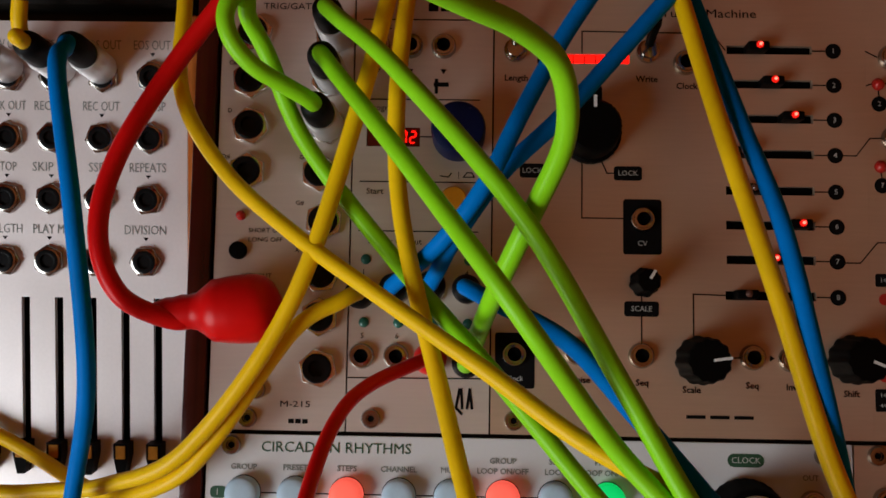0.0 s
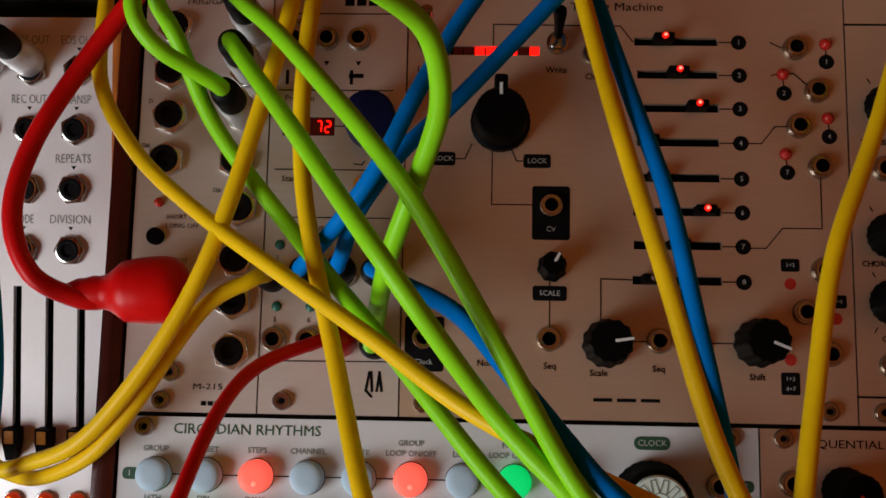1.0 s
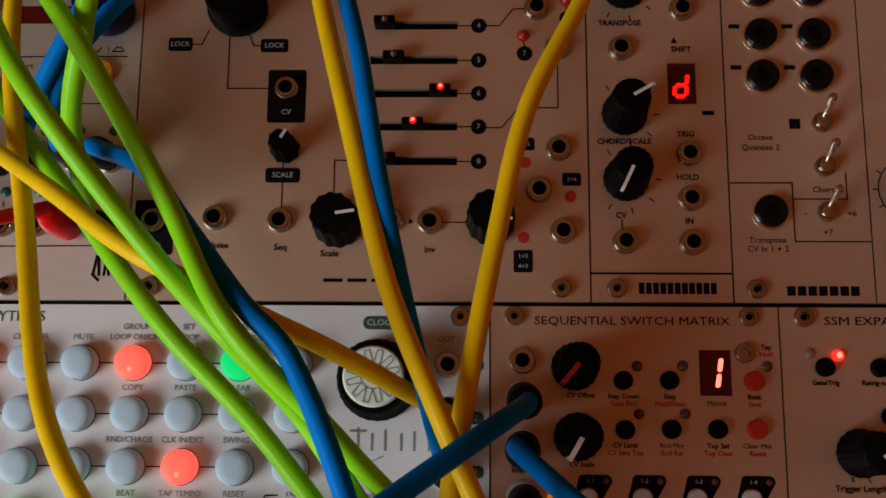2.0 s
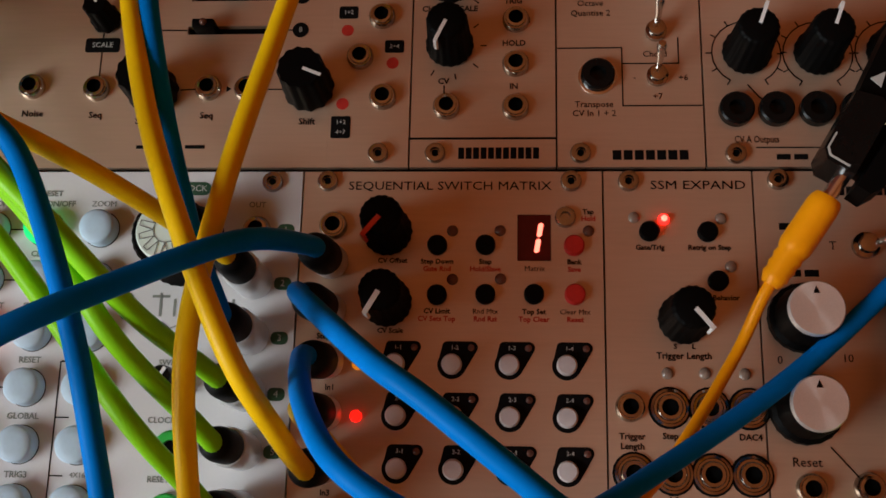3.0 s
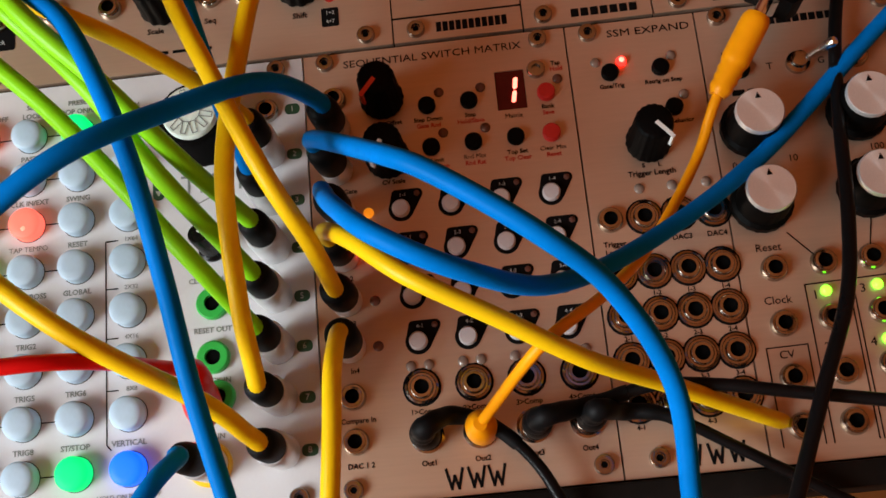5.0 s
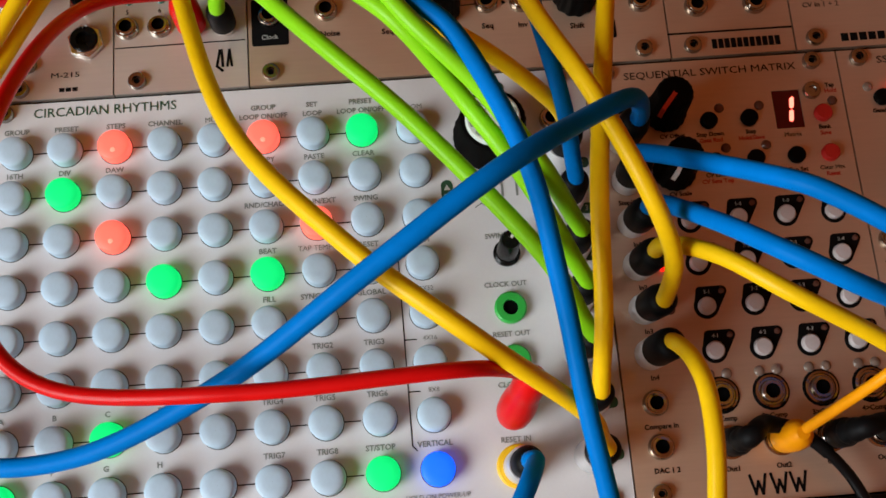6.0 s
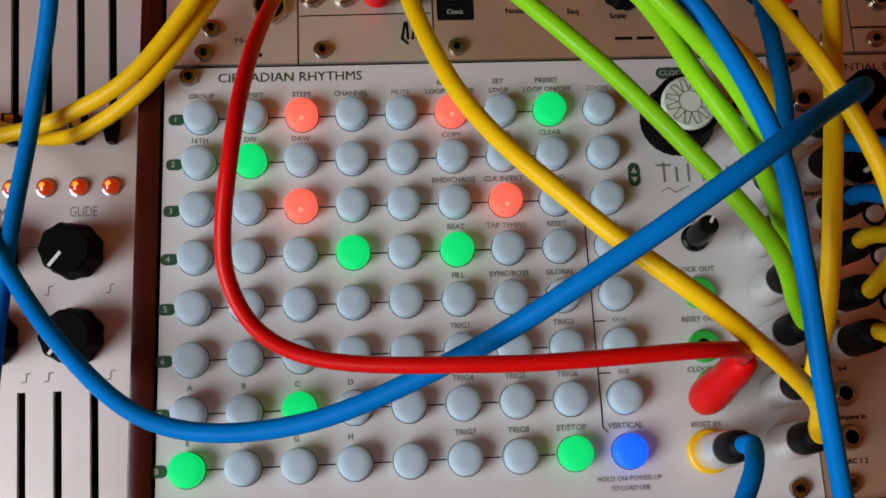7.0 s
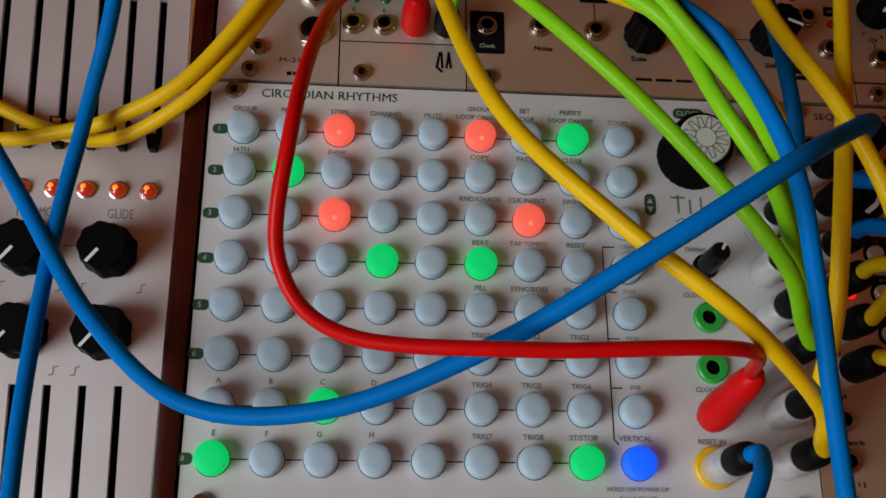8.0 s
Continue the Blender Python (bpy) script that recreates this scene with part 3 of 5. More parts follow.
def trigger_module():
    m = module("silver aluminium trigger module with a dark blue knob", 40.2, 81.4, SEAM_HI, TOP, ALU,
               holes=((44.2, 60.0, 84.2, 90.0),), screws=((47.4, 4.7),))
    part("display", finish(box_bm(44.2, 60.0, -1.6, -0.4, 84.2, 90.0), "display", SCREEN), m)
    for x in (55.2, 57.9):
        digit(m, "7" if x < 56 else "2", x - 0.0, 87.1, 1.5, 3.4, LED_RED, h=-0.2)
    for i in range(4):
        x = 44.3 + 10.05 * i
        jack(m, x, 22.6, NUT, NUT_HOLE)
        jack(m, x, 41.6, NUT, NUT_HOLE)
        led(m, x + 0.6, 50.7, LED_TEAL)
        led(m, x + 0.4, 32.3, LED_TEAL)
        text(m, str(5 + i), x, 28.4, 1.5)
        text(m, str(1 + i), x, 46.9, 1.5)
    for x in (47.0, 56.8, 66.6):
        jack(m, x, 114.5, NUT, NUT_HOLE)
    for z in (122.7, 98.4, 73.7, 59.1):
        line(m, (42.6, z), (77.4, z))
    line(m, (40.6, 16.3), (80.6, 16.6))
    line(m, (60.2, 87.2), (64, 87.2))
    knob(m, 71.4, 87.6, finish(lathe_bm([(7.8, 0.6), (7.8, 11), (7.3, 12.4), (6.2, 12.9), (0.01, 13)], 48), "body", NAVY), 30, 0.5, 6.0, 7.0, 12.8, NAVY)
    button(m, 70.2, 68.4, ORANGE_BTN)
    for w, x, z in (("Input", 48.3, 120.6), ("Program", 49.0, 95.8), ("Start", 47.0, 70.8), ("Trigger Output", 53.0, 56.0)):
        text(m, w, x, z, 1.8)
    bars(m, 67, 126.6, 11, 2.6, n=3)
    for x in (47.0, 56.8, 66.6):
        part("printed_arrow", finish(outline_bm([(x - 0.9, 107.6), (x + 0.9, 107.6), (x, 106.1)], 0.01, 0.1), "printed_arrow", INK, False), m)
        bars(m, x - 2, 102.5, 1.0, 4.5)
    bars(m, 66.0, 103, 4.5, 1.3)
    text(m, "|", 71.6, 76, 1.6)
    line(m, (66.2, 75.6), (68.6, 75.3), (69.4, 76.4))
    line(m, (73, 75.3), (74, 76.6), (75.4, 76.6), (76.2, 75.3), (73, 75.3))
    for x, a in ((71.8, 12), (73.6, -4), (75.0, 9), (76.4, -9)):
        line(m, (x, 8.2), (x + a * 0.08, 13.4), w=0.8)
    line(m, (71.8, 8.2), (73.4, 6.6), w=0.8)
    return m


SLIDER_LAMP = [finish(lathe_bm([(1.05, 0), (1.05, 0.5), (0.7, 1.0), (0.01, 1.2)], 16), "lamp", m) for m in (LED_DARK, LED_SOFT)]
SLIDER_CORE = finish(lathe_bm([(0.5, 0.9), (0.5, 1.2), (0.3, 1.4), (0.01, 1.45)], 12), "lamp_core", RED_CORE)


def slot_slider(m, x0, x1, z, cap, lit):
    """A horizontal fader in its slot, with a lamp in its cap."""
    part("slot_floor", finish(box_bm(x0, x1, -2.6, -2.2, z - 1.3, z + 1.3), "slot_floor", HOLE), m)
    s = part("slider", finish(box_bm(-3.1, 3.1, -2.1, 4.6, -1.1, 1.5, 0.5), "slider", BLACK), m, (cap, 0, z))
    part("lamp", SLIDER_LAMP[lit], s, (0.2, -4.5, 0.3))
    if lit:
        part("lamp_core", SLIDER_CORE, s, (0.2, -4.5, 0.3))


def random_module():
    rows = [114.4, 104.1, 93.7, 83.2, 72.4, 62.2, 52.1, 41.7]
    left = [150.2, 151.0, 149.8, 151.2, 149.6, 149.6, 149.6, 149.2]
    caps = [158.6, 162.8, 168.4, 153.8, 156.6, 170.2, 162.4, 154.6]
    holes = [(a, 175.2, z - 1.3, z + 1.3) for a, z in zip(left, rows)] + [(94.4, 121.6, 109.8, 112.7)]
    m = module("silver aluminium random sequencer module with eight lit faders", 81.6, 190.78, SEAM_HI, TOP, ALU_WARM_DIM, holes, ((88.4, 4.8),))
    for n, (a, z, c) in enumerate(zip(left, rows, caps)):
        slot_slider(m, a, 175.2, z, c, n not in (3, 4, 7))
        spot(m, 181.4, z - 0.2, 2.3, INK)
        text(m, str(n + 1), 181.4, z - 0.2, 1.5, mat=INK_PALE, lift=0.2)
        line(m, (175.4, z - 0.2), (179.2, z - 0.2))
    part("bar_floor", finish(box_bm(94.4, 121.6, -2.2, -1.6, 109.8, 112.7), "bar_floor", HOLE), m)
    for i in range(8):
        x = 95.4 + 3.32 * i
        part("bar_lamp", finish(box_bm(x, x + 2.9, -1.6, -0.5, 110.1, 112.4), "bar_lamp", LED_RED if i in (2, 3, 4, 5, 7) else SCREEN), m)
    for x, z in ((138.1, 110.2), (124.8, 24.0), (156.6, 24.0), (167.6, 23.6), (106.2, 24.7)):
        jack(m, x, z, NUT, NUT_HOLE)
    for x, tip in ((87.9, NICKEL), (127.0, BLACK)):
        s = part("toggle_switch", finish(lathe_bm([(3.4, 0), (3.4, 1.8), (2.6, 2.2), (2.6, 4), (1.6, 4.2)], 24), "toggle_switch", NICKEL), m, (x, 0, 113.4))
        part("lever", finish(lathe_bm([(1.3, 3.5), (1.5, 9), (2.0, 13), (1.8, 15), (0.01, 15.3)], 18), "lever", tip), s, tilt=Matrix.Rotation(radians(-22), 4, "X"))
    k = knob(m, 110.0, 88.4, KNOB_BIG, 0, 0.9, 5.2, 8.6, 13.5)
    part("pointer_nose", finish(box_bm(-2.0, 2.0, 3, 13.2, 6.5, 11.6, 0.8), "pointer_nose", BLACK), k)
    knob(m, 125.6, 45.0, KNOB_SMALL, 30, 0.8, 0.6, 3.4, 10.3)
    knob(m, 141.4, 22.9, KNOB_LOBED, 82, 0.8, 1.0, 6.2, 14.3)
    knob(m, 184.8, 23.8, KNOB_LOBED, 112, 0.8, 1.0, 6.2, 14.3)
    for x0, x1, z0, z1 in ((89.5, 96.7, 75.4, 79.6), (117.0, 125.2, 74.9, 79.1), (119.7, 130.9, 53.2, 69.4), (120.0, 130.0, 35.2, 39.6), (82.8, 94.3, 14.0, 30.0)):
        flat("printed_patch", m, x0, x1, z0, z1, INK, 0.1, 0.8)
    jack(m, 125.3, 63.4, NUT, NUT_HOLE)
    jack(m, 88.4, 23.8, NUT, NUT_HOLE)
    for w, x, z in (("LOCK", 93.1, 77.5), ("LOCK", 121.1, 77.0), ("CV", 125.3, 56.4), ("SCALE", 125.0, 37.4), ("Clock", 88.4, 16.8)):
        text(m, w, x, z, 1.5, mat=INK_PALE, lift=0.16)
    for w, x, z in (("Length", 88.2, 105.2), ("Write", 126.7, 105.2), ("Clock", 138.4, 103.2), ("Scale", 139.2, 14.4), ("Seq", 156.5, 15.9), ("Inv", 167.6, 15.6), ("Shift", 184.6, 14.0), ("Seq", 125.1, 16.2), ("Noise", 107.1, 16.7)):
        text(m, w, x, z, 1.8, bold=0.04)
    text(m, "Turing Machine", 145.0, 125.2, 2.5, 28, bold=0.02)
    bars(m, 147.2, 6.8, 20.5, 1.0, n=3)
    line(m, (107.6, 113), (107.6, 119.6), (146, 119.2), (149.8, 114.2))
    line(m, (107.7, 80), (107.7, 63.7), (119.6, 63.7))
    line(m, (101.5, 82), (99.5, 77.5), (96.8, 77.5))
    line(m, (113.4, 80.5), (115, 77), (117, 77))
    line(m, (125, 41.5), (125, 39.6))
    line(m, (125, 35.2), (125, 27.6))
    line(m, (139.9, 30), (139.9, 41.9), (149, 41.7))
    line(m, (148.8, 23.6), (152.8, 23.8))
    line(m, (171.4, 23.6), (178.6, 23.6))
    part("printed_arrow", finish(outline_bm([(161.6, 22.9), (161.6, 24.7), (163, 23.8)], 0.01, 0.1), "printed_arrow", INK, False), m)
    return m


def pulse_module():
    m = module("narrow silver aluminium pulse expander with red dots", 190.5, 212.8, SEAM_HI, TOP, ALU_WARM_DIM, screws=((204.6, 4.7),))
    for x, z in ((198.0, 112.4), (204.0, 99.2), (198.4, 88.3), (204.4, 76.0), (204.3, 45.2), (198.6, 33.0), (205.3, 21.0)):
        jack(m, x, z, NUT, NUT_HOLE)
    for xr, zr, xb, zb, n in ((207.2, 113.8, 207.3, 108.3, "1"), (194.3, 104.4, 194.5, 98.5, "2"), (207.2, 90.9, 207.4, 85.3, "4"), (194.5, 79.9, 194.8, 74.3, "7")):
        led(m, xr, zr, LED_DIM)
        spot(m, xr, zr, 1.9, INK_RED)
        spot(m, xb, zb, 2.3, INK)
        text(m, n, xb, zb, 1.4, mat=INK_PALE, lift=0.2)
        line(m, (xr, zr - 1.8), (xb, zb + 2))
    for xr, zr, xb, zb, w in ((194.7, 41.2, 194.8, 46.7, "1+2"), (207.6, 31.2, 208.0, 36.2, "2+4"), (194.2, 19.2, 194.0, 12.4, "1+2")):
        spot(m, xr, zr, 1.7, INK_RED)
        tall = 3.2 if zb < 15 else 1.9
        flat("printed_patch", m, xb - 2.7, xb + 2.7, zb - tall, zb + tall, INK, 0.1, 0.6)
        text(m, w, xb, zb + (1.4 if tall > 2 else 0), 1.2, mat=INK_PALE, lift=0.16)
        if tall > 2:
            text(m, "4+7", xb, zb - 1.5, 1.2, mat=INK_PALE, lift=0.16)
    line(m, (190.9, 114.2), (194.0, 112.6))
    line(m, (190.9, 104), (193, 104.6), (197.5, 104.6), (201, 101.4))
    line(m, (183.6, 83), (187.5, 83), (191.5, 88.2), (194.6, 88.3))
    line(m, (183.6, 51.6), (188, 51.6), (193, 57.6), (204.4, 57.6), (204.4, 72.2))
    return m


def scale_module():
    m = module("silver aluminium chord and scale module with a lit red letter", 213.0, 252.4, SEAM_HI, TOP, ALU_WARM_DIM, ((236.2, 244.4, 58.7, 71.2),), ((220.0, 4.7),))
    part("display", finish(box_bm(236.2, 244.4, -1.6, -0.5, 58.7, 71.2), "display", SCREEN), m)
    digit(m, "d", 240.1, 64.6, 3.4, 6.8, LED_RED, h=-0.3)
    for x, z, a in ((224.2, 94.4, 30), (223.4, 55.6, 60), (223.4, 36.2, 205)):
        knob(m, x, z, KNOB_BODY, a, 0.9, 0.5, 6.4, 16.5, drop=5)
        for t in range(7):
            b = radians(-30 - 40 * t + 150)
            line(m, (x + 8.6 * math.cos(b), z + 8.6 * math.sin(b)), (x + 10 * math.cos(b), z + 10 * math.sin(b)))
    for x, z in ((241.3, 100.5), (240.9, 87.8), (222.8, 75.6), (241.5, 43.7), (241.5, 30.5), (222.8, 18.1), (241.5, 17.8), (240.2, 112.7)):
        jack(m, x, z, NUT, NUT_HOLE, random.uniform(0, 60))
    for w, x, z in (("TRANSPOSE", 222.7, 83.6), ("SHIFT", 240.4, 75.4), ("CHORD/SCALE", 223.2, 47.4), ("TRIG", 240.8, 49.6), ("HOLD", 241.0, 36.8), ("CV", 221.8, 25.6), ("IN", 241.0, 24.0)):
        text(m, w, x, z, 1.6, bold=0.05)
    line(m, (213, 9.0), (252.0, 9.0), w=0.6)
    line(m, (213, 120), (252.0, 120), w=0.6)
    bars(m, 237.0, 4.8, 22, 3.2, n=11)
    line(m, (222, 21.9), (222, 24.3))
    part("printed_arrow", finish(outline_bm([(237.4, 77.4), (239.4, 77.4), (238.4, 79.2)], 0.01, 0.1), "printed_arrow", INK, False), m)
    part("printed_arrow", finish(outline_bm([(245.4, 42.8), (245.4, 44.8), (243.8, 43.8)], 0.01, 0.1), "printed_arrow", INK, False), m)
    bars(m, 247.5, 56, 3.5, 1.3)
    return m


def quantizer_module():
    m = module("silver aluminium quantizer module with black jacks and toggles", 252.6, 291.6, SEAM_HI, TOP, ALU_WARM_DIM, screws=((258.8, 4.6),))
    for z in (79.5, 66.8, 93.0, 106.0):
        for x in (263.4, 278.8):
            jack(m, x, z, DARK_NUT)
            part("washer", RIM_SILVER, m, (x, 0, z))
            bars(m, x - 7.3, z + 3, 3.2, 1.3)
    jack(m, 263.6, 26.6, DARK_NUT)
    part("washer", RIM_SILVER, m, (263.6, 0, 26.6))
    for z in (52.8, 39.8, 26.6):
        s = part("toggle_switch", finish(lathe_bm([(2.9, 0), (2.9, 1.5), (2.2, 1.8), (2.2, 3.6), (1.2, 3.8)], 20), "toggle_switch", NICKEL), m, (279.6, 0, z))
        part("lever", finish(lathe_bm([(0.8, 3), (0.9, 8), (1.4, 11.5), (1.0, 12.6), (0.01, 12.8)], 16), "lever", CHROME), s, tilt=Matrix.Rotation(radians(-20), 4, "X"))
    for w, x, z in (("Octave", 262.0, 48.6), ("Quantise 2", 262.0, 45.6), ("Transpose", 262.6, 18.6), ("CV In 1 + 2", 262.6, 16.0), ("Chord", 279.2, 33.2), ("+6", 286.6, 26.2), ("+7", 279.6, 20.8), ("-", 273.6, 26.4)):
        text(m, w, x, z, 1.7)
    line(m, (253.0, 35.2), (270.3, 35.2), (270.3, 18.2), (291.2, 18.2))
    line(m, (270.3, 30.5), (285.5, 30.5), (285.5, 38))
    bars(m, 277.2, 4.2, 20.5, 2.7, n=7)
    flat("printed_patch", m, 270.5, 273.6, 51.2, 54.2, INK)
    return m


def dual_module():
    m = module("silver aluminium dual voltage module with black knobs", 291.8, 366.0, SEAM_HI, TOP, ALU_WARM_DIM, screws=((299.4, 4.4), (357, 4.4)))
    for x, z, a in ((303.6, 33.4, 20), (322.5, 33.0, 20), (341.5, 33.0, -20)):
        knob(m, x, z, KNOB_BODY, a, 0.9, 0.5, 6.4, 16.5, drop=4)
        pts = [(x + 9.2 * math.cos(radians(b)), z + 9.2 * math.sin(radians(b))) for b in range(-60, 241, 15)]
        line(m, *pts)
        for b in range(-60, 241, 30):
            line(m, (x + 9.2 * math.cos(radians(b)), z + 9.2 * math.sin(radians(b))), (x + 10.6 * math.cos(radians(b)), z + 10.6 * math.sin(radians(b))))
    for x in (300.0, 310.4, 321.0, 331.6, 342.2):
        jack(m, x, 16.6, DARK_NUT)
    line(m, (303.6, 24), (306, 21), (308, 19))
    text(m, "CV A Outputs", 305.1, 8.4, 1.9, 11.5)
    text(m, "CV A+B", 339.8, 8.2, 1.9, 8)
    bars(m, 314.0, 3.6, 9, 1.5, n=2)
    line(m, (305, 6.2), (335, 6.2))
    return m


# ---- lower row ----


def key_row(r):
    return -16.8 - 13.95 * r - 0.09 * r * r


def rhythm_module():
    m = module("grey-white trigger sequencer module with eight rows of round keys", 0.2, 184.6, BOTTOM, SEAM_LO, PAINT, screws=((7.5, -3.4), (176.4, -3.4), (177.2, -131.0), (7.0, -131.0)))
    lit = {(0, 2): KEY_RED, (0, 5): KEY_RED, (0, 7): KEY_GREEN, (1, 1): KEY_GREEN, (2, 2): KEY_RED, (2, 6): KEY_RED, (3, 3): KEY_GREEN, (3, 5): KEY_GREEN,
           (6, 2): KEY_GREEN, (7, 0): KEY_GREEN, (7, 7): KEY_GREEN, (7, 8): KEY_BLUE}
    for r in range(8):
        z = key_row(r)
        for c in range(9):
            x = (11.4 - 0.35 * r + (14.83 + 0.05 * r) * c) if c < 8 else 130.5
            mat = lit.get((r, c), KEYCAP)
            k = part("key", KEY_BODY[mat.name], m, (x, 0, z), label="" if mat is KEYCAP else mat.name.replace("_", " "))
            part("rim", KEY_GAP_SHADE, k)
            if mat is KEY_RED:
                part("bulb", KEY_BULB, k, (0.1, 0, -1.9))
            if c < 7:
                line(m, (x + 5.2, z), (x + 9.6, z))
        x = 4.2 - 0.45 * r
        flat("printed_patch", m, x - 2.5, x + 2.4, z - 1.7, z + 1.7, INK_GREEN, 0.1, 1.4)
        text(m, str(r + 1), x - 0.4, z, 1.7, mat=INK_PALE, lift=0.18)
    X = [11.2 + 14.85 * i for i in range(8)] + [130.5]
    text(m, "CIRCADIAN RHYTHMS", 37.6, -3.9, 2.9, 43, INK_GREEN, bold=0.05)
    rows = {0: ("GROUP", "PRESET", "STEPS", "CHANNEL", "MUTE", "LOOP ON/OFF", "LOOP", "LOOP ON/OFF", "ZOOM"),
            1: ("16TH", "DIV", "DAW", "", "", "COPY", "PASTE", "CLEAR", ""), 2: ("", "", "", "", "", "RND/CHAOS", "CLK IN/EXT", "SWING", ""),
            3: ("", "", "", "", "", "BEAT", "TAP TEMPO", "RESET", ""), 4: ("", "", "", "", "", "FILL", "SYNC/BOSS", "GLOBAL", ""),
            5: ("", "", "", "", "", "TRIG1", "TRIG2", "TRIG3", ""), 6: ("A", "B", "C", "D", "", "TRIG4", "TRIG5", "TRIG6", ""),
            7: ("E", "F", "G", "H", "", "TRIG7", "TRIG8", "ST/STOP", "VERTICAL")}
    for r, words in rows.items():
        for c, w in enumerate(words):
            if w:
                text(m, w, X[c] - (0.35 * r if c < 5 else 0.05 * r), key_row(r) + 7.2, 1.55, mat=INK_FAINT, bold=0.05)
    for c, w in ((5, "GROUP"), (6, "SET"), (7, "PRESET")):
        text(m, w, X[c], -6.7, 1.55, mat=INK_FAINT, bold=0.05)
    text(m, "HOLD ON POWER-UP", 130, -126.2, 1.3, 18, INK_FAINT)
    text(m, "TO LOAD USB", 130, -128.8, 1.3, 11, INK_FAINT)
    line(m, (126.8, -52.4), (123.4, -52.6), (123.8, -111.8), (125, -113.2))
    for z, w in ((-81.7, "4X16"), (-96.7, "8X8"), (-52.4, "1X64"), (-67, "2X32")):
        line(m, (123.8, z), (127, z))
        text(m, w, 131, z + 0.2, 1.3, mat=INK_FAINT)
    # the clock knob with its milky cap
    k = part("knob", finish(lathe_bm([(11.2, 0.6), (11.2, 2.4), (10.4, 3.4), (9.9, 13.2), (9.3, 14.0), (0.01, 14.0)], 56, lobes=28, depth=0.01), "body", BLACK), m, (153.8, 0, -21.2), label="large black knob with a milky cap")
    part("cap", finish(lathe_bm([(8.1, 13.8), (8.1, 15.2), (7.6, 15.8), (0.01, 15.9)], 48), "cap", KNOB_TOP), k)
    for i in range(12):
        a = 2 * math.pi * i / 12
        bm = bmesh.new()
        for p, q in (((3.4, 0), (7.0, 0.16)), ((7.0, 0.16), (7.0, 0.36)), ((7.0, 0.36), (3.4, 0.52)), ((3.4, 0), (3.4, 0.52))):
            pa, pb = [Vector((r * math.cos(a + b), r * math.sin(a + b))) for r, b in (p, q)]
            s = Vector((-(pb - pa).y, (pb - pa).x)).normalized() * 0.14
            bm.faces.new([bm.verts.new((v.x * MM, -16.02 * MM, v.y * MM)) for v in (pa + s, pa - s, pb - s, pb + s)])
        part("petal", finish(bm, "petal", INK_FAINT, False), k)
    for x, z, w in ((154.4, -5.2, "CLOCK"),):
        flat("printed_patch", m, x - 5.2, x + 5.2, z - 1.9, z + 1.9, INK_GREEN, 0.1, 1.8)
        text(m, w, x, z, 1.7, mat=INK_PALE, lift=0.18)
    for w, x, z in (("OUT", 172.6, -9.8), ("CLOCK OUT", 154.2, -67.4), ("RESET OUT", 154.6, -82.2), ("CLOCK IN", 154.4, -96.8), ("RESET IN", 153.0, -112.3), ("SWING", 153, -52.6)):
        text(m, w, x, z, 1.5, mat=INK_FAINT, bold=0.03)
    flat("printed_patch", m, 137.7, 141.3, -41.4, -34, INK_GREEN, 0.1, 1.7)
    for tri in ([(138.5, -37.2), (140.5, -37.2), (139.5, -35.4)], [(138.5, -38.4), (139.5, -40.2), (140.5, -38.4)]):
        part("printed_arrow", finish(outline_bm(tri, 0.05, 0.16), "printed_arrow", INK_PALE, False), m)
    for x, h in ((148.6, 5.6), (152.4, 4.0), (156, 5.0), (160.4, 4.0), (164, 4.6), (168, 4.0)):
        line(m, (x, -40), (x, -40 + h), mat=INK_FAINT, w=0.7)
    line(m, (146.6, -35), (150.6, -35), mat=INK_FAINT, w=0.7)
    line(m, (147.5, -43.2), (149.5, -42), (151.5, -43.6), (155.5, -41.8), mat=INK_FAINT)
    # the swing knob is small and black
    knob(m, 155.4, -58.2, finish(lathe_bm([(4.0, 0.4), (4.0, 1.4), (3.2, 2), (3.0, 15), (2.6, 16), (0.01, 16.2)], 32), "body", BLACK_GLOSS), 30, 0.8, 0.4, 2.6, 16.1)
    for x, z, mat in ((155.0, -74.6, GREEN_RING), (154.8, -90.2, GREEN_RING), (156.0, -101.5, GREEN_RING), (153.0, -119.8, YELLOW_RING)):
        r = 6.2 if mat is YELLOW_RING else 4.7
        j = part("jack", finish(lathe_bm([(r, 0), (r, 1.6), (r - 0.5, 2.1), (2.3, 2.1), (2.1, 0.5), (0.01, 0.5)], 30), "jack", mat), m, (x, 0, z), label=mat.name.replace("_", " ") + " round the socket")
        part("socket", NUT_HOLE, j, (0, -0.4, 0))
    for i in range(8):
        z = -16.8 - 14.52 * i
        jack(m, 173.0, z, NUT, NUT_HOLE)
        flat("printed_patch", m, 178.4, 183.0, z - 1.7, z + 1.7, INK_GREEN, 0.1, 1.4)
        text(m, str(i + 1), 180.7, z, 1.7, mat=INK_PALE, lift=0.18)
    return m


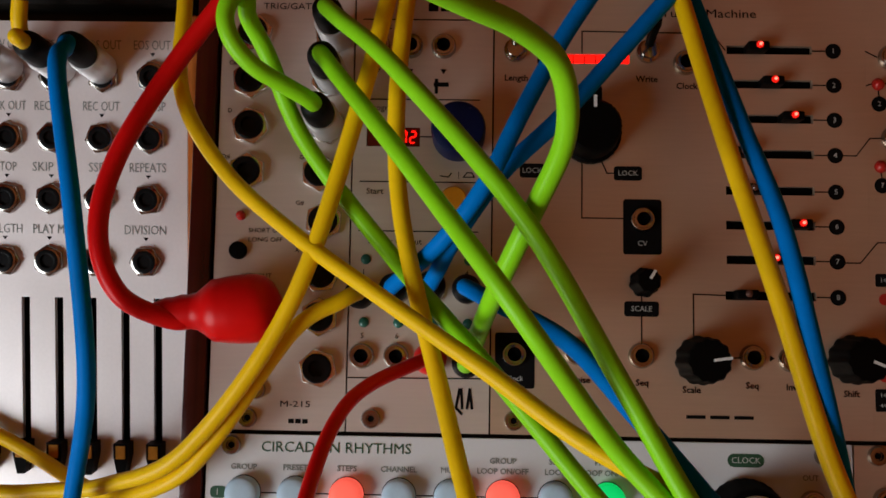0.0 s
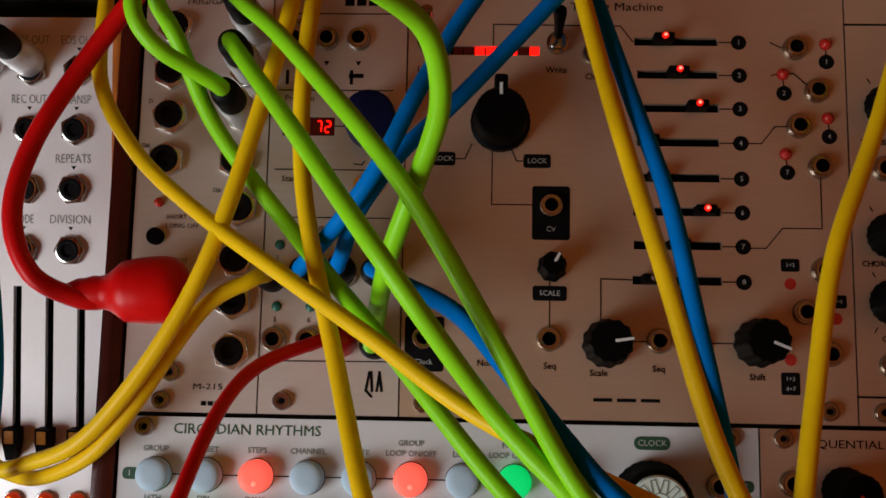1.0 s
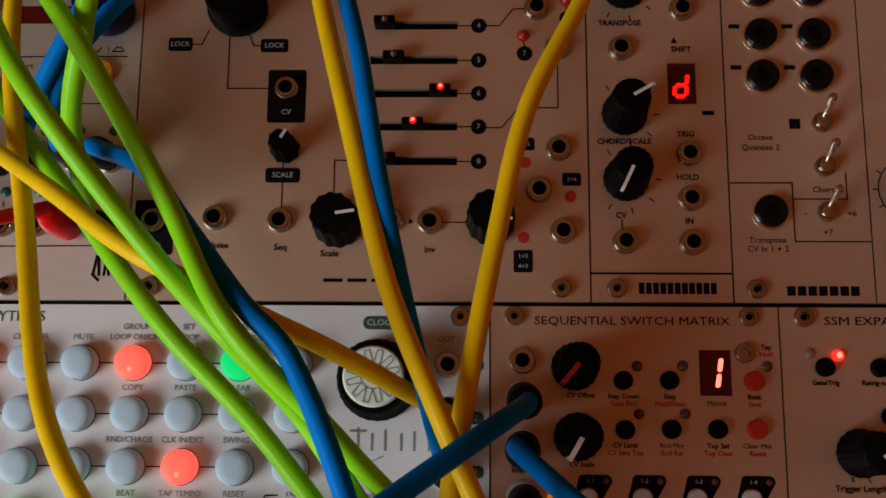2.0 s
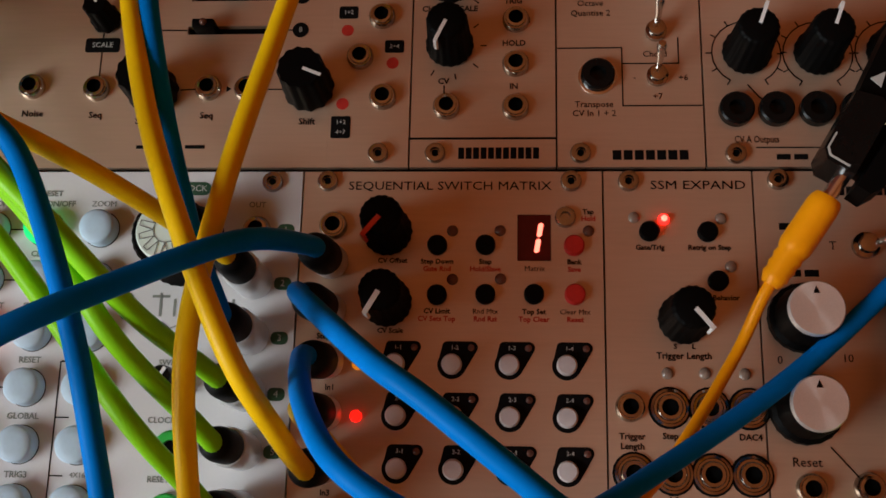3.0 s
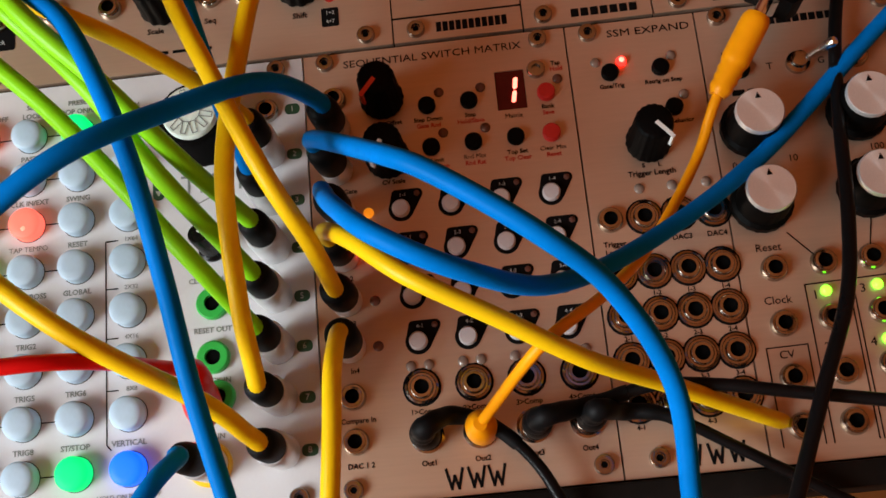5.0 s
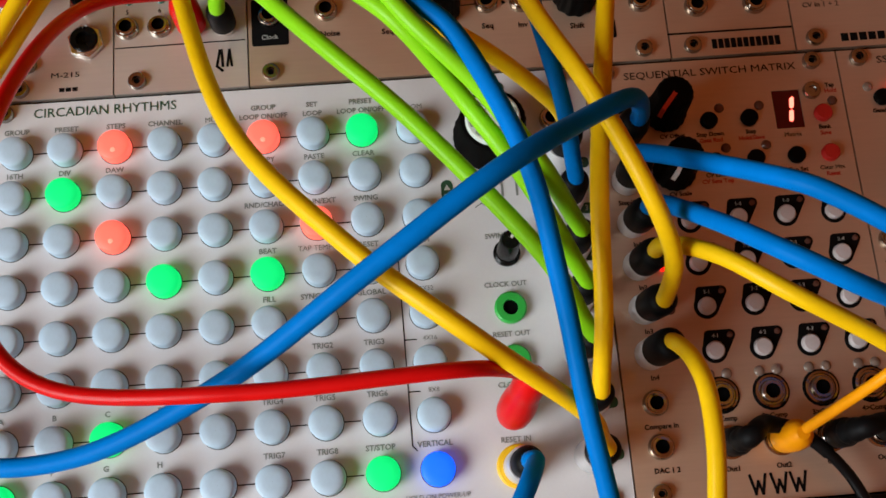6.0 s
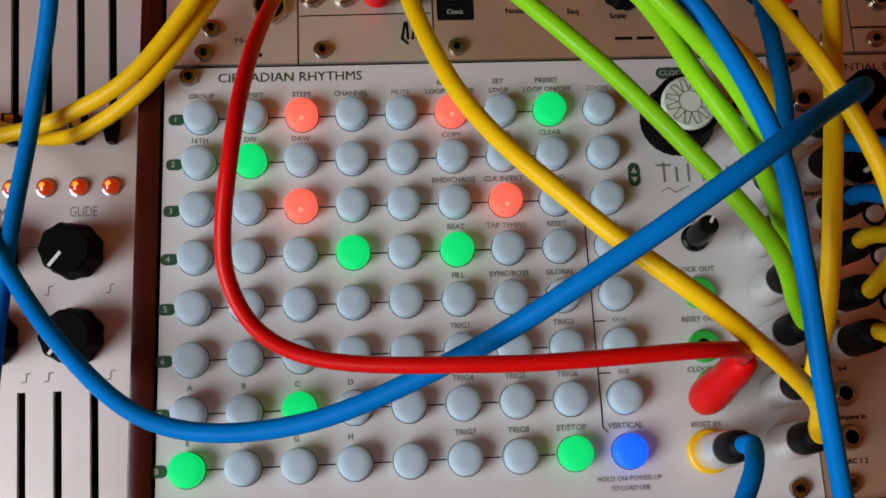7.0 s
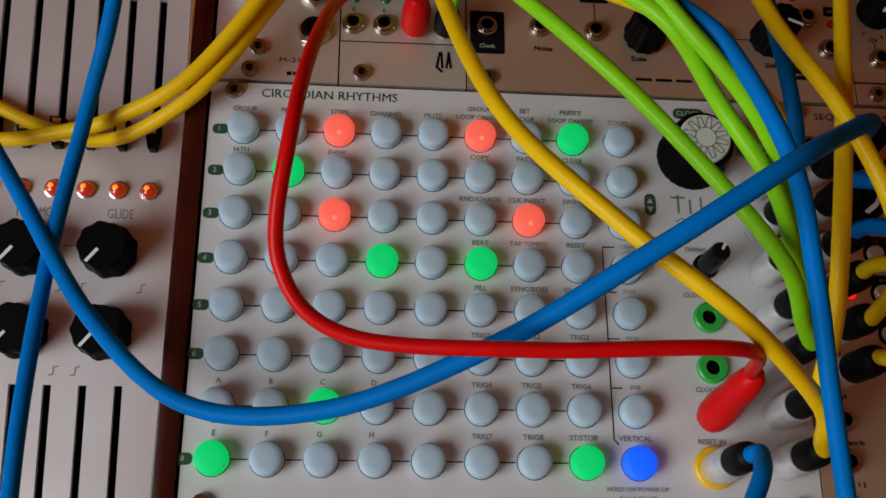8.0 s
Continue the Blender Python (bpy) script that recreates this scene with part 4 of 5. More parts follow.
def switch_module():
    m = module("silver aluminium switch matrix module with white buttons", 184.8, 264.4, BOTTOM, SEAM_LO, ALU_WARM_DIM, ((242.1, 250.9, -24.9, -12.3),),
               ((191.4, -3.2), (256.2, -3.2), (259.6, -130.0), (192.0, -130.4)))
    part("display", finish(box_bm(242.1, 250.9, -1.6, -0.5, -24.9, -12.3), "display", SCREEN), m)
    digit(m, "1", 245.8, -18.6, 3.8, 8.6, RED_CORE, 0.16, -0.3)
    text(m, "SEQUENTIAL SWITCH MATRIX", 224, -4.5, 2.3, 54, bold=0.05)
    knob(m, 208.0, -17.2, KNOB_BODY, -140, 1.3, 0.5, 6.4, 16.5, RED_LINE, 6)
    knob(m, 208.4, -36.2, KNOB_BODY, -150, 1.3, 0.5, 6.4, 16.5, None, 6)
    for x, z, mat in ((221.2, -20.9, BLACK), (233.8, -20.8, BLACK), (221.4, -34.2, BLACK), (233.9, -34.0, BLACK), (246.4, -33.9, BLACK), (256.8, -20.9, RED_BTN), (256.9, -33.9, RED_BTN)):
        button(m, x, z, mat)
    for x, z in ((225.1, -16.9), (237.6, -16.8), (225.3, -30.0), (237.8, -29.8), (260.6, -16.8)):
        led(m, x, z, LED_DARK)
    jack(m, 254.6, -13.2, SCREW)
    words = (("Step Down", "Gate Rnd", 221.2, -25.2), ("Step", "Hold/Slave", 233.8, -25.2), ("CV Limit", "CV Sets Top", 221.4, -38.4), ("Rnd Mtx", "Rnd Rst", 233.9, -38.4), ("Top Set", "Top Clear", 246.4, -38.4), ("Bank", "Save", 256.8, -25.2), ("Clear Mtx", "Reset", 256.9, -38.4))
    for a, b, x, z in words:
        text(m, a, x, z, 1.3, bold=0.05)
        text(m, b, x, z - 2.0, 1.3, mat=INK_RED, bold=0.05)
    text(m, "Matrix", 246.6, -27.0, 1.4, bold=0.05)
    text(m, "Tap", 260.6, -11.6, 1.3, bold=0.05)
    text(m, "Hold", 260.6, -13.5, 1.3, mat=INK_RED, bold=0.05)
    text(m, "CV Offset", 209.5, -25.0, 1.3, bold=0.05)
    text(m, "CV Scale", 209.5, -43.6, 1.3, bold=0.05)
    drop = [(3.7 * math.cos(a), 3.7 * math.sin(a)) for a in [radians(150 + 10 * i) for i in range(19)]]
    drop += [(5.0 + 1.6 * math.cos(a), 4.4 + 1.6 * math.sin(a)) for a in [radians(-20 + 15 * i) for i in range(8)]]
    drop += [(-1.2 + 1.4 * math.cos(a), 4.6 + 1.4 * math.sin(a)) for a in [radians(90 + 20 * i) for i in range(4)]]
    tear = finish(outline_bm(drop, 0.01, 0.12), "printed_patch", INK, False)
    for r in range(4):
        for c in range(4):
            x, z = 211.0 + 14.55 * c + 0.6 * r * (1 - c / 3), -52.2 - 13.1 * r
            part("printed_patch", tear, m, (x, 0, z))
            button(m, x, z, WHITE_BTN)
            part("led", finish(lathe_bm([(0.9, 0), (0.9, 0.5), (0.01, 0.9)], 12), "led", LED_DARK), m, (x + 4.9, -0.1, z + 4.3))
            text(m, "%d-%d" % (r + 1, c + 1), x + 0.7, z + 4.3, 1.1, mat=INK_PALE, lift=0.2)
    for c in range(4):
        x = 212.7 + 14.5 * c
        spot(m, x, -104.4, 5.4, INK)
        jack(m, x, -104.4, WASHER, NUT_HOLE)
        text(m, "%d>Comp" % (c + 1), x, -111.2, 1.4, bold=0.05)
        jack(m, x + 0.4, -117.9, WASHER, NUT_HOLE)
        text(m, "Out%d" % (c + 1), x + 0.4, -125.2, 1.4, bold=0.05)
        for dx in (-2.5, 2.5):
            led(m, x + dx, -98.3, LED_OFF)
    for z, w in ((-15.6, ""), (-25.5, ""), (-38.6, "Step/Gate"), (-51.8, "In1"), (-64.9, "In2"), (-78.0, "In3"), (-91.5, "In4"), (-105.3, "Compare In"), (-117.6, "DAC 1 2")):
        jack(m, 193.5, z, NUT, NUT_HOLE)
        if w:
            text(m, w, 194.5, z - (6.6 if z < -36 else 8), 1.4, bold=0.05)
    for z, mat in ((-52.4, LED_AMBER), (-65.6, LED_RED), (-78.6, LED_DARK), (-91.7, LED_DARK)):
        led(m, 201.5, z, mat)
    for x, s in ((219.5, 1), (225.5, 1), (231.0, 1)):
        line(m, (x - 2.2, -127.4), (x - 1, -132.4), (x, -129.2), (x + 1, -132.4), (x + 2.2, -127.4), w=0.8)
    return m


def expander_module():
    m = module("silver aluminium expander module with rows of jacks", 264.6, 303.2, BOTTOM, SEAM_LO, ALU_WARM_DIM, screws=((271.2, -3.2), (274.4, -129.6)))
    text(m, "SSM EXPAND", 289.2, -4.3, 2.3, 24.5, bold=0.05)
    for x, z in ((276.2, -17.0), (291.1, -17.1), (293.2, -30.1)):
        button(m, x, z, BLACK)
    led(m, 280.0, -13.7, LED_WHITE_RED, "glowing red lamp")
    for x, z in ((272.4, -13.1), (294.7, -13.4), (296.7, -26.2), (279.7, -53.8), (289.0, -53.7), (298.8, -53.8)):
        led(m, x, z, LED_OFF)
    knob(m, 284.2, -40.0, KNOB_BODY, 140, 1.1, 0.5, 6.4, 16.5, None, 6)
    text(m, "Gate/Trig", 276.3, -21.2, 1.3, bold=0.05)
    text(m, "Retrig on Step", 291.5, -21.2, 1.3, bold=0.05)
    text(m, "Start Behavior", 293.0, -34.4, 1.3, bold=0.05)
    text(m, "S       L", 284.2, -47.0, 1.3, bold=0.05)
    text(m, "Trigger Length", 284.0, -49.4, 1.6, bold=0.05)
    text(m, "Trigger", 270.6, -69.6, 1.5, bold=0.05)
    text(m, "Length", 270.6, -72.0, 1.5, bold=0.05)
    for i, w in enumerate(("", "Step", "DAC3", "DAC4")):
        x = 270.2 + 9.75 * i
        if i:
            spot(m, x, -62.4, 5.3, INK)
            text(m, w, x, -69.4, 1.5, bold=0.05)
        jack(m, x, -62.4, WASHER if i else NUT, NUT_HOLE)
        for r in range(4):
            z = -78.5 - 12.2 * r
            spot(m, 270.8 + 9.5 * i, z, 5.3, INK)
            jack(m, 270.8 + 9.5 * i, z, WASHER, NUT_HOLE)
            text(m, "%d-%d" % (r + 1, i + 1), 270.8 + 9.5 * i, z - 6.2, 1.3, bold=0.05)
    for x in (283.5, 289.5, 295.0):
        line(m, (x - 2, -127.4), (x - 1, -132.2), (x, -129.2), (x + 1, -132.2), (x + 2, -127.4), w=0.8)
    return m


def pulse_divider_module():
    m = module("silver aluminium clock module with spun metal knobs", 303.4, 366.0, BOTTOM, SEAM_LO, ALU_WARM_DIM, screws=((309.8, -2.8), (358, -2.8)))
    for x, z in ((313.4, -39.8), (312.6, -62.4), (344.0, -38.4), (342.6, -61.4)):
        k = part("knob", KNOB_SPUN, m, (x, 0, z), label="black knob with a spun aluminium cap")
        part("cap", SPUN_CAP, k)
        part("mark", finish(outline_bm([(-0.8, 3.6), (0.8, 3.6), (0, 5.4)], 14.9, 15.05), "mark", INK, False), k)
    for x, z in ((313.1, -81.4), (326.8, -80.9), (339.9, -80.9), (313.0, -97.0), (326.3, -96.6), (339.9, -96.0), (312.9, -111.8), (326.6, -111.5), (339.8, -110.6), (313.0, -125), (326.6, -125), (339.8, -125)):
        jack(m, x, z, NUT, NUT_HOLE)
    for x, z in ((324.6, -88.6), (338.6, -88.3), (338.4, -103.5)):
        led(m, x + 1.4, z - 0.4, LED_GREEN)
    led(m, 326.0, -103.8, LED_DARK)
    button(m, 314.0, -20.8, BLACK)
    s = part("toggle_switch", finish(lathe_bm([(3.4, 0), (3.4, 1.6), (2.4, 2), (2.4, 4), (1.4, 4.2)], 22), "toggle_switch", NICKEL), m, (330.6, 0, -20.6))
    part("lever", finish(lathe_bm([(1.0, 3), (1.1, 9), (1.7, 13.5), (1.2, 14.8), (0.01, 15)], 16), "lever", CHROME), s, tilt=Matrix.Rotation(radians(30), 4, "Z"))
    jack(m, 347.4, -20.2, NUT, NUT_HOLE)
    bars(m, 334.0, -5.8, 24, 2.4, n=10)
    for w, x, z, c in (("Reset", 312.6, -75.2, 2.2), ("Clock", 312.6, -90.4, 2.2), ("CV", 312.4, -105.6, 2.2), ("T", 322.6, -20.6, 2.2), ("G", 337.6, -20.4, 2.0), ("1", 323.0, -90.0, 2.4), ("2", 323.6, -104.6, 2.4), ("3", 336.0, -89.4, 2.4), ("4", 336.0, -104.4, 2.4), ("0", 307.6, -50.2, 2.0), ("10", 324.2, -49.6, 2.0), ("100", 348, -48.8, 2.0), ("5CV", 345, -52.6, 2.0)):
        text(m, w, x, z, c)
    bars(m, 312.4, -15.4, 6, 1.8)
    bars(m, 314.6, -27.8, 9, 1.8, n=2)
    line(m, (318.6, -71.5), (324.8, -78.6))
    line(m, (342.2, -69.5), (340.4, -77.4))
    line(m, (320.6, -130), (320.6, -86.8), (332.4, -86.4), (332.4, -130))
    line(m, (333.6, -130), (333.6, -86.4), (346.4, -86.0), (346.4, -130))
    line(m, (307.2, -130), (307.2, -103.4), (318.4, -103.2), (318.4, -130))
    return m


gate_module(), trigger_module(), random_module(), pulse_module(), scale_module(), quantizer_module(), dual_module()
rhythm_module(), switch_module(), expander_module(), pulse_divider_module()

# ---- the step sequencer beside the rack, leaning a little less ----


def depth_to_table(z):
    """How deep a body of the sequencer's frame is, whose lower back edge at height z rests on the table."""
    p, q = LEFT @ Vector((0, 0, z * MM)), LEFT @ Vector((0, MM, z * MM))
    return (p.z - TABLE_TOP) / (p.z - q.z)


SEQ_DEPTH = depth_to_table(-142)


def sequencer():
    s = thing("step_sequencer", "white aluminium step sequencer with faders, jacks and wooden cheek", "synthesizer", frame_of=LEFT)
    slots_hi = [-104.0, -93.5, -83.0, -72.6, -62.0, -51.6, -41.2, -30.9, -20.8]
    slots_lo = [-91.4, -81, -70.4, -60.0, -49.4, -38.4, -27.2]
    holes = [(x - 1.3, x + 1.3, -14, 39.5) for x in slots_hi] + [(x - 1.3, x + 1.3, -139, -92) for x in slots_lo]
    part("panel", finish(sheet_bm(-150, -11.6, -142, 124, holes), "panel", ALU_PINK, False), s)
    part("chassis", finish(box_bm(-150, -11.6, -SEQ_DEPTH, -6, -142, 124), "chassis", HOLE), s)
    part("cheek", finish(box_bm(-11.2, -7.4, -SEQ_DEPTH, 2.6, -142, 126, 1.5), "cheek", CHEEK), s, label="dark red rosewood side cheek")
    bm = outline_bm([(-2.3, 4.8), (2.3, 4.8), (2.3, 0.6), (1.1, -5.0), (-1.1, -5.0), (-2.3, 0.6)], -1.0, 5.2)
    cap = finish(box_bm(-0.9, 0.9, -5, 0, -1.5, 1.5, bm=bm), "fader", BLACK)
    mark = finish(box_bm(-1.4, 1.4, 4.9, 5.7, 0.2, 4.2), "mark", AMBER)
    for x in slots_hi:
        f = part("fader", cap, s, (x, 0, -9.6))
        part("mark", mark, f)
        lamp = part("led", finish(lathe_bm([(2.6, 0), (2.6, 0.8), (2.3, 2.0), (1.2, 2.9), (0.01, 3.1)], 22), "led", LED_ORANGE), s, (x - 0.6, 0, -28.0), label="orange glass lamp")
        part("bezel", finish(lathe_bm([(3.1, 0), (3.1, 0.5), (2.6, 0.7)], 22), "bezel", CHROME), lamp)
        part("core", finish(lathe_bm([(1.0, 2.3), (0.9, 2.95), (0.5, 3.2), (0.01, 3.25)], 14), "core", AMBER_CORE), lamp, (-0.4, 0, 0.5))
    for x, a in ((-32.6, -140), (-58.8, -140), (-85, -140)):
        for z in (-48.6, -75.2):
            knob(s, x, z, KNOB_LOBED_BIG, a, 1.0, 1.5, 7.0, 13.0)
    for x in (-31.6, -57.4):
        text(s, "GLIDE" if x > -40 else "PLAY MODE", x + 1.4, -36.0, 3.2, 8.5 if x > -40 else 15, mat=INK_FAINT, bold=-0.02)
        for z in (-60.5, -87.5):
            for dx in (-9.5, 9.5):
                line(s, (x + dx - 1.2, z - 1.4), (x + dx, z - 1.2), (x + dx + 0.2, z + 1.2), (x + dx + 1.4, z + 1.4), mat=INK_FAINT)
        line(s, (x - 16, -46.8), (x - 12.5, -46.8), mat=INK_FAINT)
    xs = (-23.6, -38.6, -53.6, -67.4)
    words = {88.6: ("TRANSP", "REC OUT", "REC CLK", "CLK OUT"), 70.0: ("REPEATS", "SSEL", "SKIP ST", "STOP"), 50.9: ("DIVISION", "MODE", "PLAY M", "ST LGTH"), 107.2: ("EOS OUT", "SOS OUT", "GATE OUT", "CV OUT")}
    for z, row in words.items():
        for x, w in zip(xs, row):
            x = x - (70.0 - z) * 0.04
            jack(s, x, z, HEX_NUT, HEX_SOCKET, random.uniform(0, 60))
            text(s, w, x - 0.2, z + 9.6, 2.8, 1.6 * len(w), mat=INK_FAINT, bold=-0.03)
            part("printed_arrow", finish(outline_bm([(x - 0.8, z + 7.4), (x + 0.8, z + 7.4), (x, z + 6.3)], 0.01, 0.1), "printed_arrow", INK, False), s)
    return s


KNOB_LOBED_BIG = finish(lathe_bm([(8.8, 0.6), (8.8, 2.5), (8.3, 3.2), (7.8, 12), (7.2, 13), (0.01, 13)], 70, lobes=9, depth=0.035), "body", BLACK)
sequencer()


# Made-up black block that fills in the shadowed background past the sequencer.
def dark_background_block():
    c = thing("dark_backdrop", "black block added for the dark background behind the step sequencer", "case", frame_of=LEFT)
    part("lid", finish(box_bm(-320, -9, -depth_to_table(128), 4, 128, 260, 2), "lid", CASE), c)


dark_background_block()

# ---- plugs, adapter and cables ----


def midi_plug_cable(points):
    ob = thing("midi_cable", "thick red cable with a moulded round red plug", "cable")
    axis = [Vector((23.5, -14.6, 35.8)).lerp(Vector((-12.5, -16.5, 33.2)), i / 17) for i in range(18)]
    swell = (0.25, 0.72, 0.92, 0.98, 1.0, 1.0, 0.99, 0.97, 0.93, 0.90, 0.72, 0.55, 0.50, 0.52, 0.46, 0.46, 0.38, 0.30)
    me = finish(tube_bm([p * MM for p in axis], 9.6, 28, lambda u: swell[round(u * 17)]), "plug", PVC_RED)
    p = part("plug", me, ob)
    part("collar", finish(lathe_bm([(7.0, 0.5), (7.0, 8)], 24), "collar", CHROME), p, (10, 0, 35))
    part("lead", finish(tube_bm(spline([Vector((x, -h, z)) for x, h, z in points]), 2.8, 14), "lead", PVC_RED), ob)


def adapter():
    """Two black sockets side by side on a scrap of green board, leaning in the air at the end of the orange plug."""
    ob = thing("plug_adapter", "black plug adapter with cream tape and a green board edge", "adapter")
    tilt = Matrix.Translation(Vector((318.6, -22, -9.6)) * MM) @ Matrix.Rotation(radians(31), 4, "Y")
    left = [(-7, 2.5), (-5, 0), (2.2, 0), (2.2, 18), (-1, 20.5), (-7, 19)]
    right = [(3.8, -2.0), (7.4, -2.4), (9.4, 1.0), (10.0, 9.5), (8.4, 12.5), (4.6, 12)]
    yoke = [(-6.5, 20), (1.5, 18), (7.5, 16), (9, 21), (3.5, 25), (2.6, 32), (-2.5, 44), (-8, 42)]
    scrap = [(-0.2, 21.5), (3.2, 20.5), (6.6, 22.4), (6.2, 26.6), (4, 30.5), (0.8, 30), (-1.2, 26.8)]
    for name, me in (("socket", finish(outline_bm(left, -6, 6), "socket", BLACK_GLOSS)),
                     ("socket", finish(outline_bm(right, -5, 5.5), "socket", BLACK)),
                     ("bridge", finish(box_bm(1, 6, -5, 2, 3, 19, 0.8), "bridge", BLACK)),
                     ("yoke", finish(outline_bm(yoke, -5, 4.6), "yoke", BLACK)),
                     ("board", finish(outline_bm(scrap, 4.4, 6.0), "board", PCB)),
                     ("solder", finish(outline_bm([(3.0, 23.2), (6.0, 23.6), (5.6, 25.8), (4.0, 28.6), (2.4, 28.2), (3.2, 26.0)], 5.9, 6.5), "solder", TAPE)),
                     ("tape", finish(outline_bm([(2.4, 14.5), (5.8, 14), (6.2, 17.5), (3, 18.2)], 6, 6.4), "tape", TAPE)),
                     ("rim", finish(outline_bm([(-6.4, 2.6), (-5.0, 1.0), (0.2, 0.8), (0.2, 1.3), (-4.8, 1.5), (-6.0, 3), (-6.0, 7), (-6.4, 7)], 6, 6.2), "rim", INK_PALE, False)),
                     ("arrow", finish(outline_bm([(-5.6, 24), (-2.4, 23.2), (-3.2, 27.4)], 4.6, 4.9), "arrow", INK_PALE, False)),
                     ("arrow", finish(outline_bm([(-5.6, 37.5), (-2.4, 36.8), (-3.2, 41)], 4.6, 4.9), "arrow", INK_PALE, False)),
                     ("post", finish(lathe_bm([(4.4, -2), (4.4, 9), (3.8, 9.8), (0.01, 9.8)], 24, at=(12.6, 30)), "post", BLACK))):
        q = new(name, me)
        q.parent = ob
        q.matrix_basis = tilt


def orange_cable(points):
    """A thin lead with a long moulded plug at its top and a bent one in the jack."""
    ob = thing("patch_cable", "thin orange cable with a long moulded orange plug", "cable", group="patch cables")
    pts = [Vector((x, -h, z)) for x, h, z in points]
    pts[0] = Vector((228.2, -15, -117.6))
    part("lead", finish(tube_bm(spline(pts), 1.5, 14), "lead", PVC_ORANGE), ob)
    d = (pts[-1] - pts[-2]).normalized()
    tip = pts[-1]
    back = tip - d * 25
    steps = [back + d * 25 * i / 20 for i in range(21)]
    ribs = [0.55, 0.7, 0.82, 0.74, 0.86, 0.78, 0.9, 0.82, 0.95] + [1.0] * 10 + [0.95, 0.8]
    p = part("plug", finish(tube_bm([v * MM for v in steps], 4.1, 22, lambda u: ribs[round(u * 20)]), "plug", PVC_ORANGE), ob)
    part("tip", finish(tube_bm([tip * MM, (tip + d * 7) * MM], 1.9, 16), "tip", CHROME), p)
    j = part("plug", finish(lathe_bm([(3.4, 1), (4.2, 2), (4.4, 8), (4.2, 13), (3.2, 16), (1.8, 17.5), (0.01, 17.6)], 24), "plug", PVC_ORANGE), ob, (228.2, 0, -117.9))
    part("tip", finish(lathe_bm([(2.0, 0.5), (2.0, 1.5)], 16), "tip", CHROME), j)


def clock_plug():
    """The red plug in the clock socket leans with its cable."""
    return [Vector((152.4, -2.0, -105.8)).lerp(Vector((157.0, -30.0, -98.0)), i / 12) for i in range(13)]


patch_cable("long dark blue patch cable hanging across the round keys", PVC_BLUE, 2.5, [(193.1, 30.9, -29.0), (184.6, 57.2, -35.2), (166.7, 74.2, -47.9), (145.3, 87.6, -63.3), (116.4, 80.5, -81.3), (81.5, 57.2, -98.9), (41.6, 35.8, -111.1), (3.4, 19.6, -107.3), (-26.1, 10.5, -81.7), (-52.1, 5.9, -42.5), (-71.4, 2.5, -13.5)], "dark", foot=(193.5, -25.5))
patch_cable("yellow patch cable crossing the upper modules", PVC_YELLOW, 2.3, [(173.5, 30.0, -31.2), (166.4, 42.3, -27.8), (148.3, 56.4, -18.5), (126.2, 63.7, -8.4), (101.9, 60.0, 3.9), (79.1, 49.8, 19.9), (53.7, 37.9, 37.0), (28.6, 26.0, 54.4), (6.4, 17.0, 73.5), (-7.6, 12.9, 96.5), (-8.2, 11.5, 124.2), (-9.0, 9.8, 159.2)], "long")
patch_cable("yellow patch cable sweeping over the wooden cheek", PVC_YELLOW, 2.4, [(101.5, 33.7, 302.5), (92.0, 31.9, 268.9), (75.5, 28.9, 210.1), (59.1, 26.7, 151.5), (45.8, 28.3, 93.1), (27.6, 26.3, 35.9), (-1.9, 14.0, -3.7), (-27.4, 2.0, -15.2), (-44.3, -4.0, -17.9), (-62.6, -8.0, -19.4), (-92.0, -10.0, -19.0)])
patch_cable("yellow patch cable plugged into the trigger module", PVC_YELLOW, 2.3, [(43.9, 24.0, 40.0), (27.0, 17.6, 29.0), (7.0, 12.8, 1.0), (-5.0, 8.5, -11.5), (-22.0, -1.0, -18.6), (-34.0, -8.0, -18.6), (-44.3, -13.0, -15.2), (-57.2, -18.0, -9.4), (-69.0, -19.0, -3.6), (-96.0, -17.0, 9.0)], "short")
patch_cable("long yellow patch cable lying across the round keys", PVC_YELLOW, 2.4, [(173.5, 30.0, -118.5), (165.1, 47.6, -110.2), (139.6, 67.8, -94.3), (111.0, 65.6, -69.0), (84.1, 54.8, -34.4), (67.9, 38.5, 16.1), (55.8, 29.0, 68.0), (57.0, 26.8, 118.3), (66.6, 18.6, 169.3), (73.0, 13.1, 203.3)], "long")
patch_cable("lime green patch cable from gate jack to sequencer output", PVC_GREEN, 2.4, [(35.0, 30.0, 117.0), (55.8, 52.3, 93.8), (86.6, 69.0, 55.2), (110.6, 66.3, 15.8), (127.5, 72.0, -13.6), (147.2, 65.3, -34.3), (161.2, 52.3, -49.7), (173.5, 30.0, -60.3)], "long", end="long")
patch_cable("lime green patch cable from gate jack to sequencer output", PVC_GREEN, 2.4, [(34.0, 30.0, 104.0), (59.1, 56.1, 69.9), (82.7, 78.1, 36.9), (108.1, 67.7, 3.3), (126.8, 70.0, -16.1), (142.1, 59.5, -32.8), (157.4, 53.5, -54.9), (173.5, 30.0, -74.8)], "long", end="long")
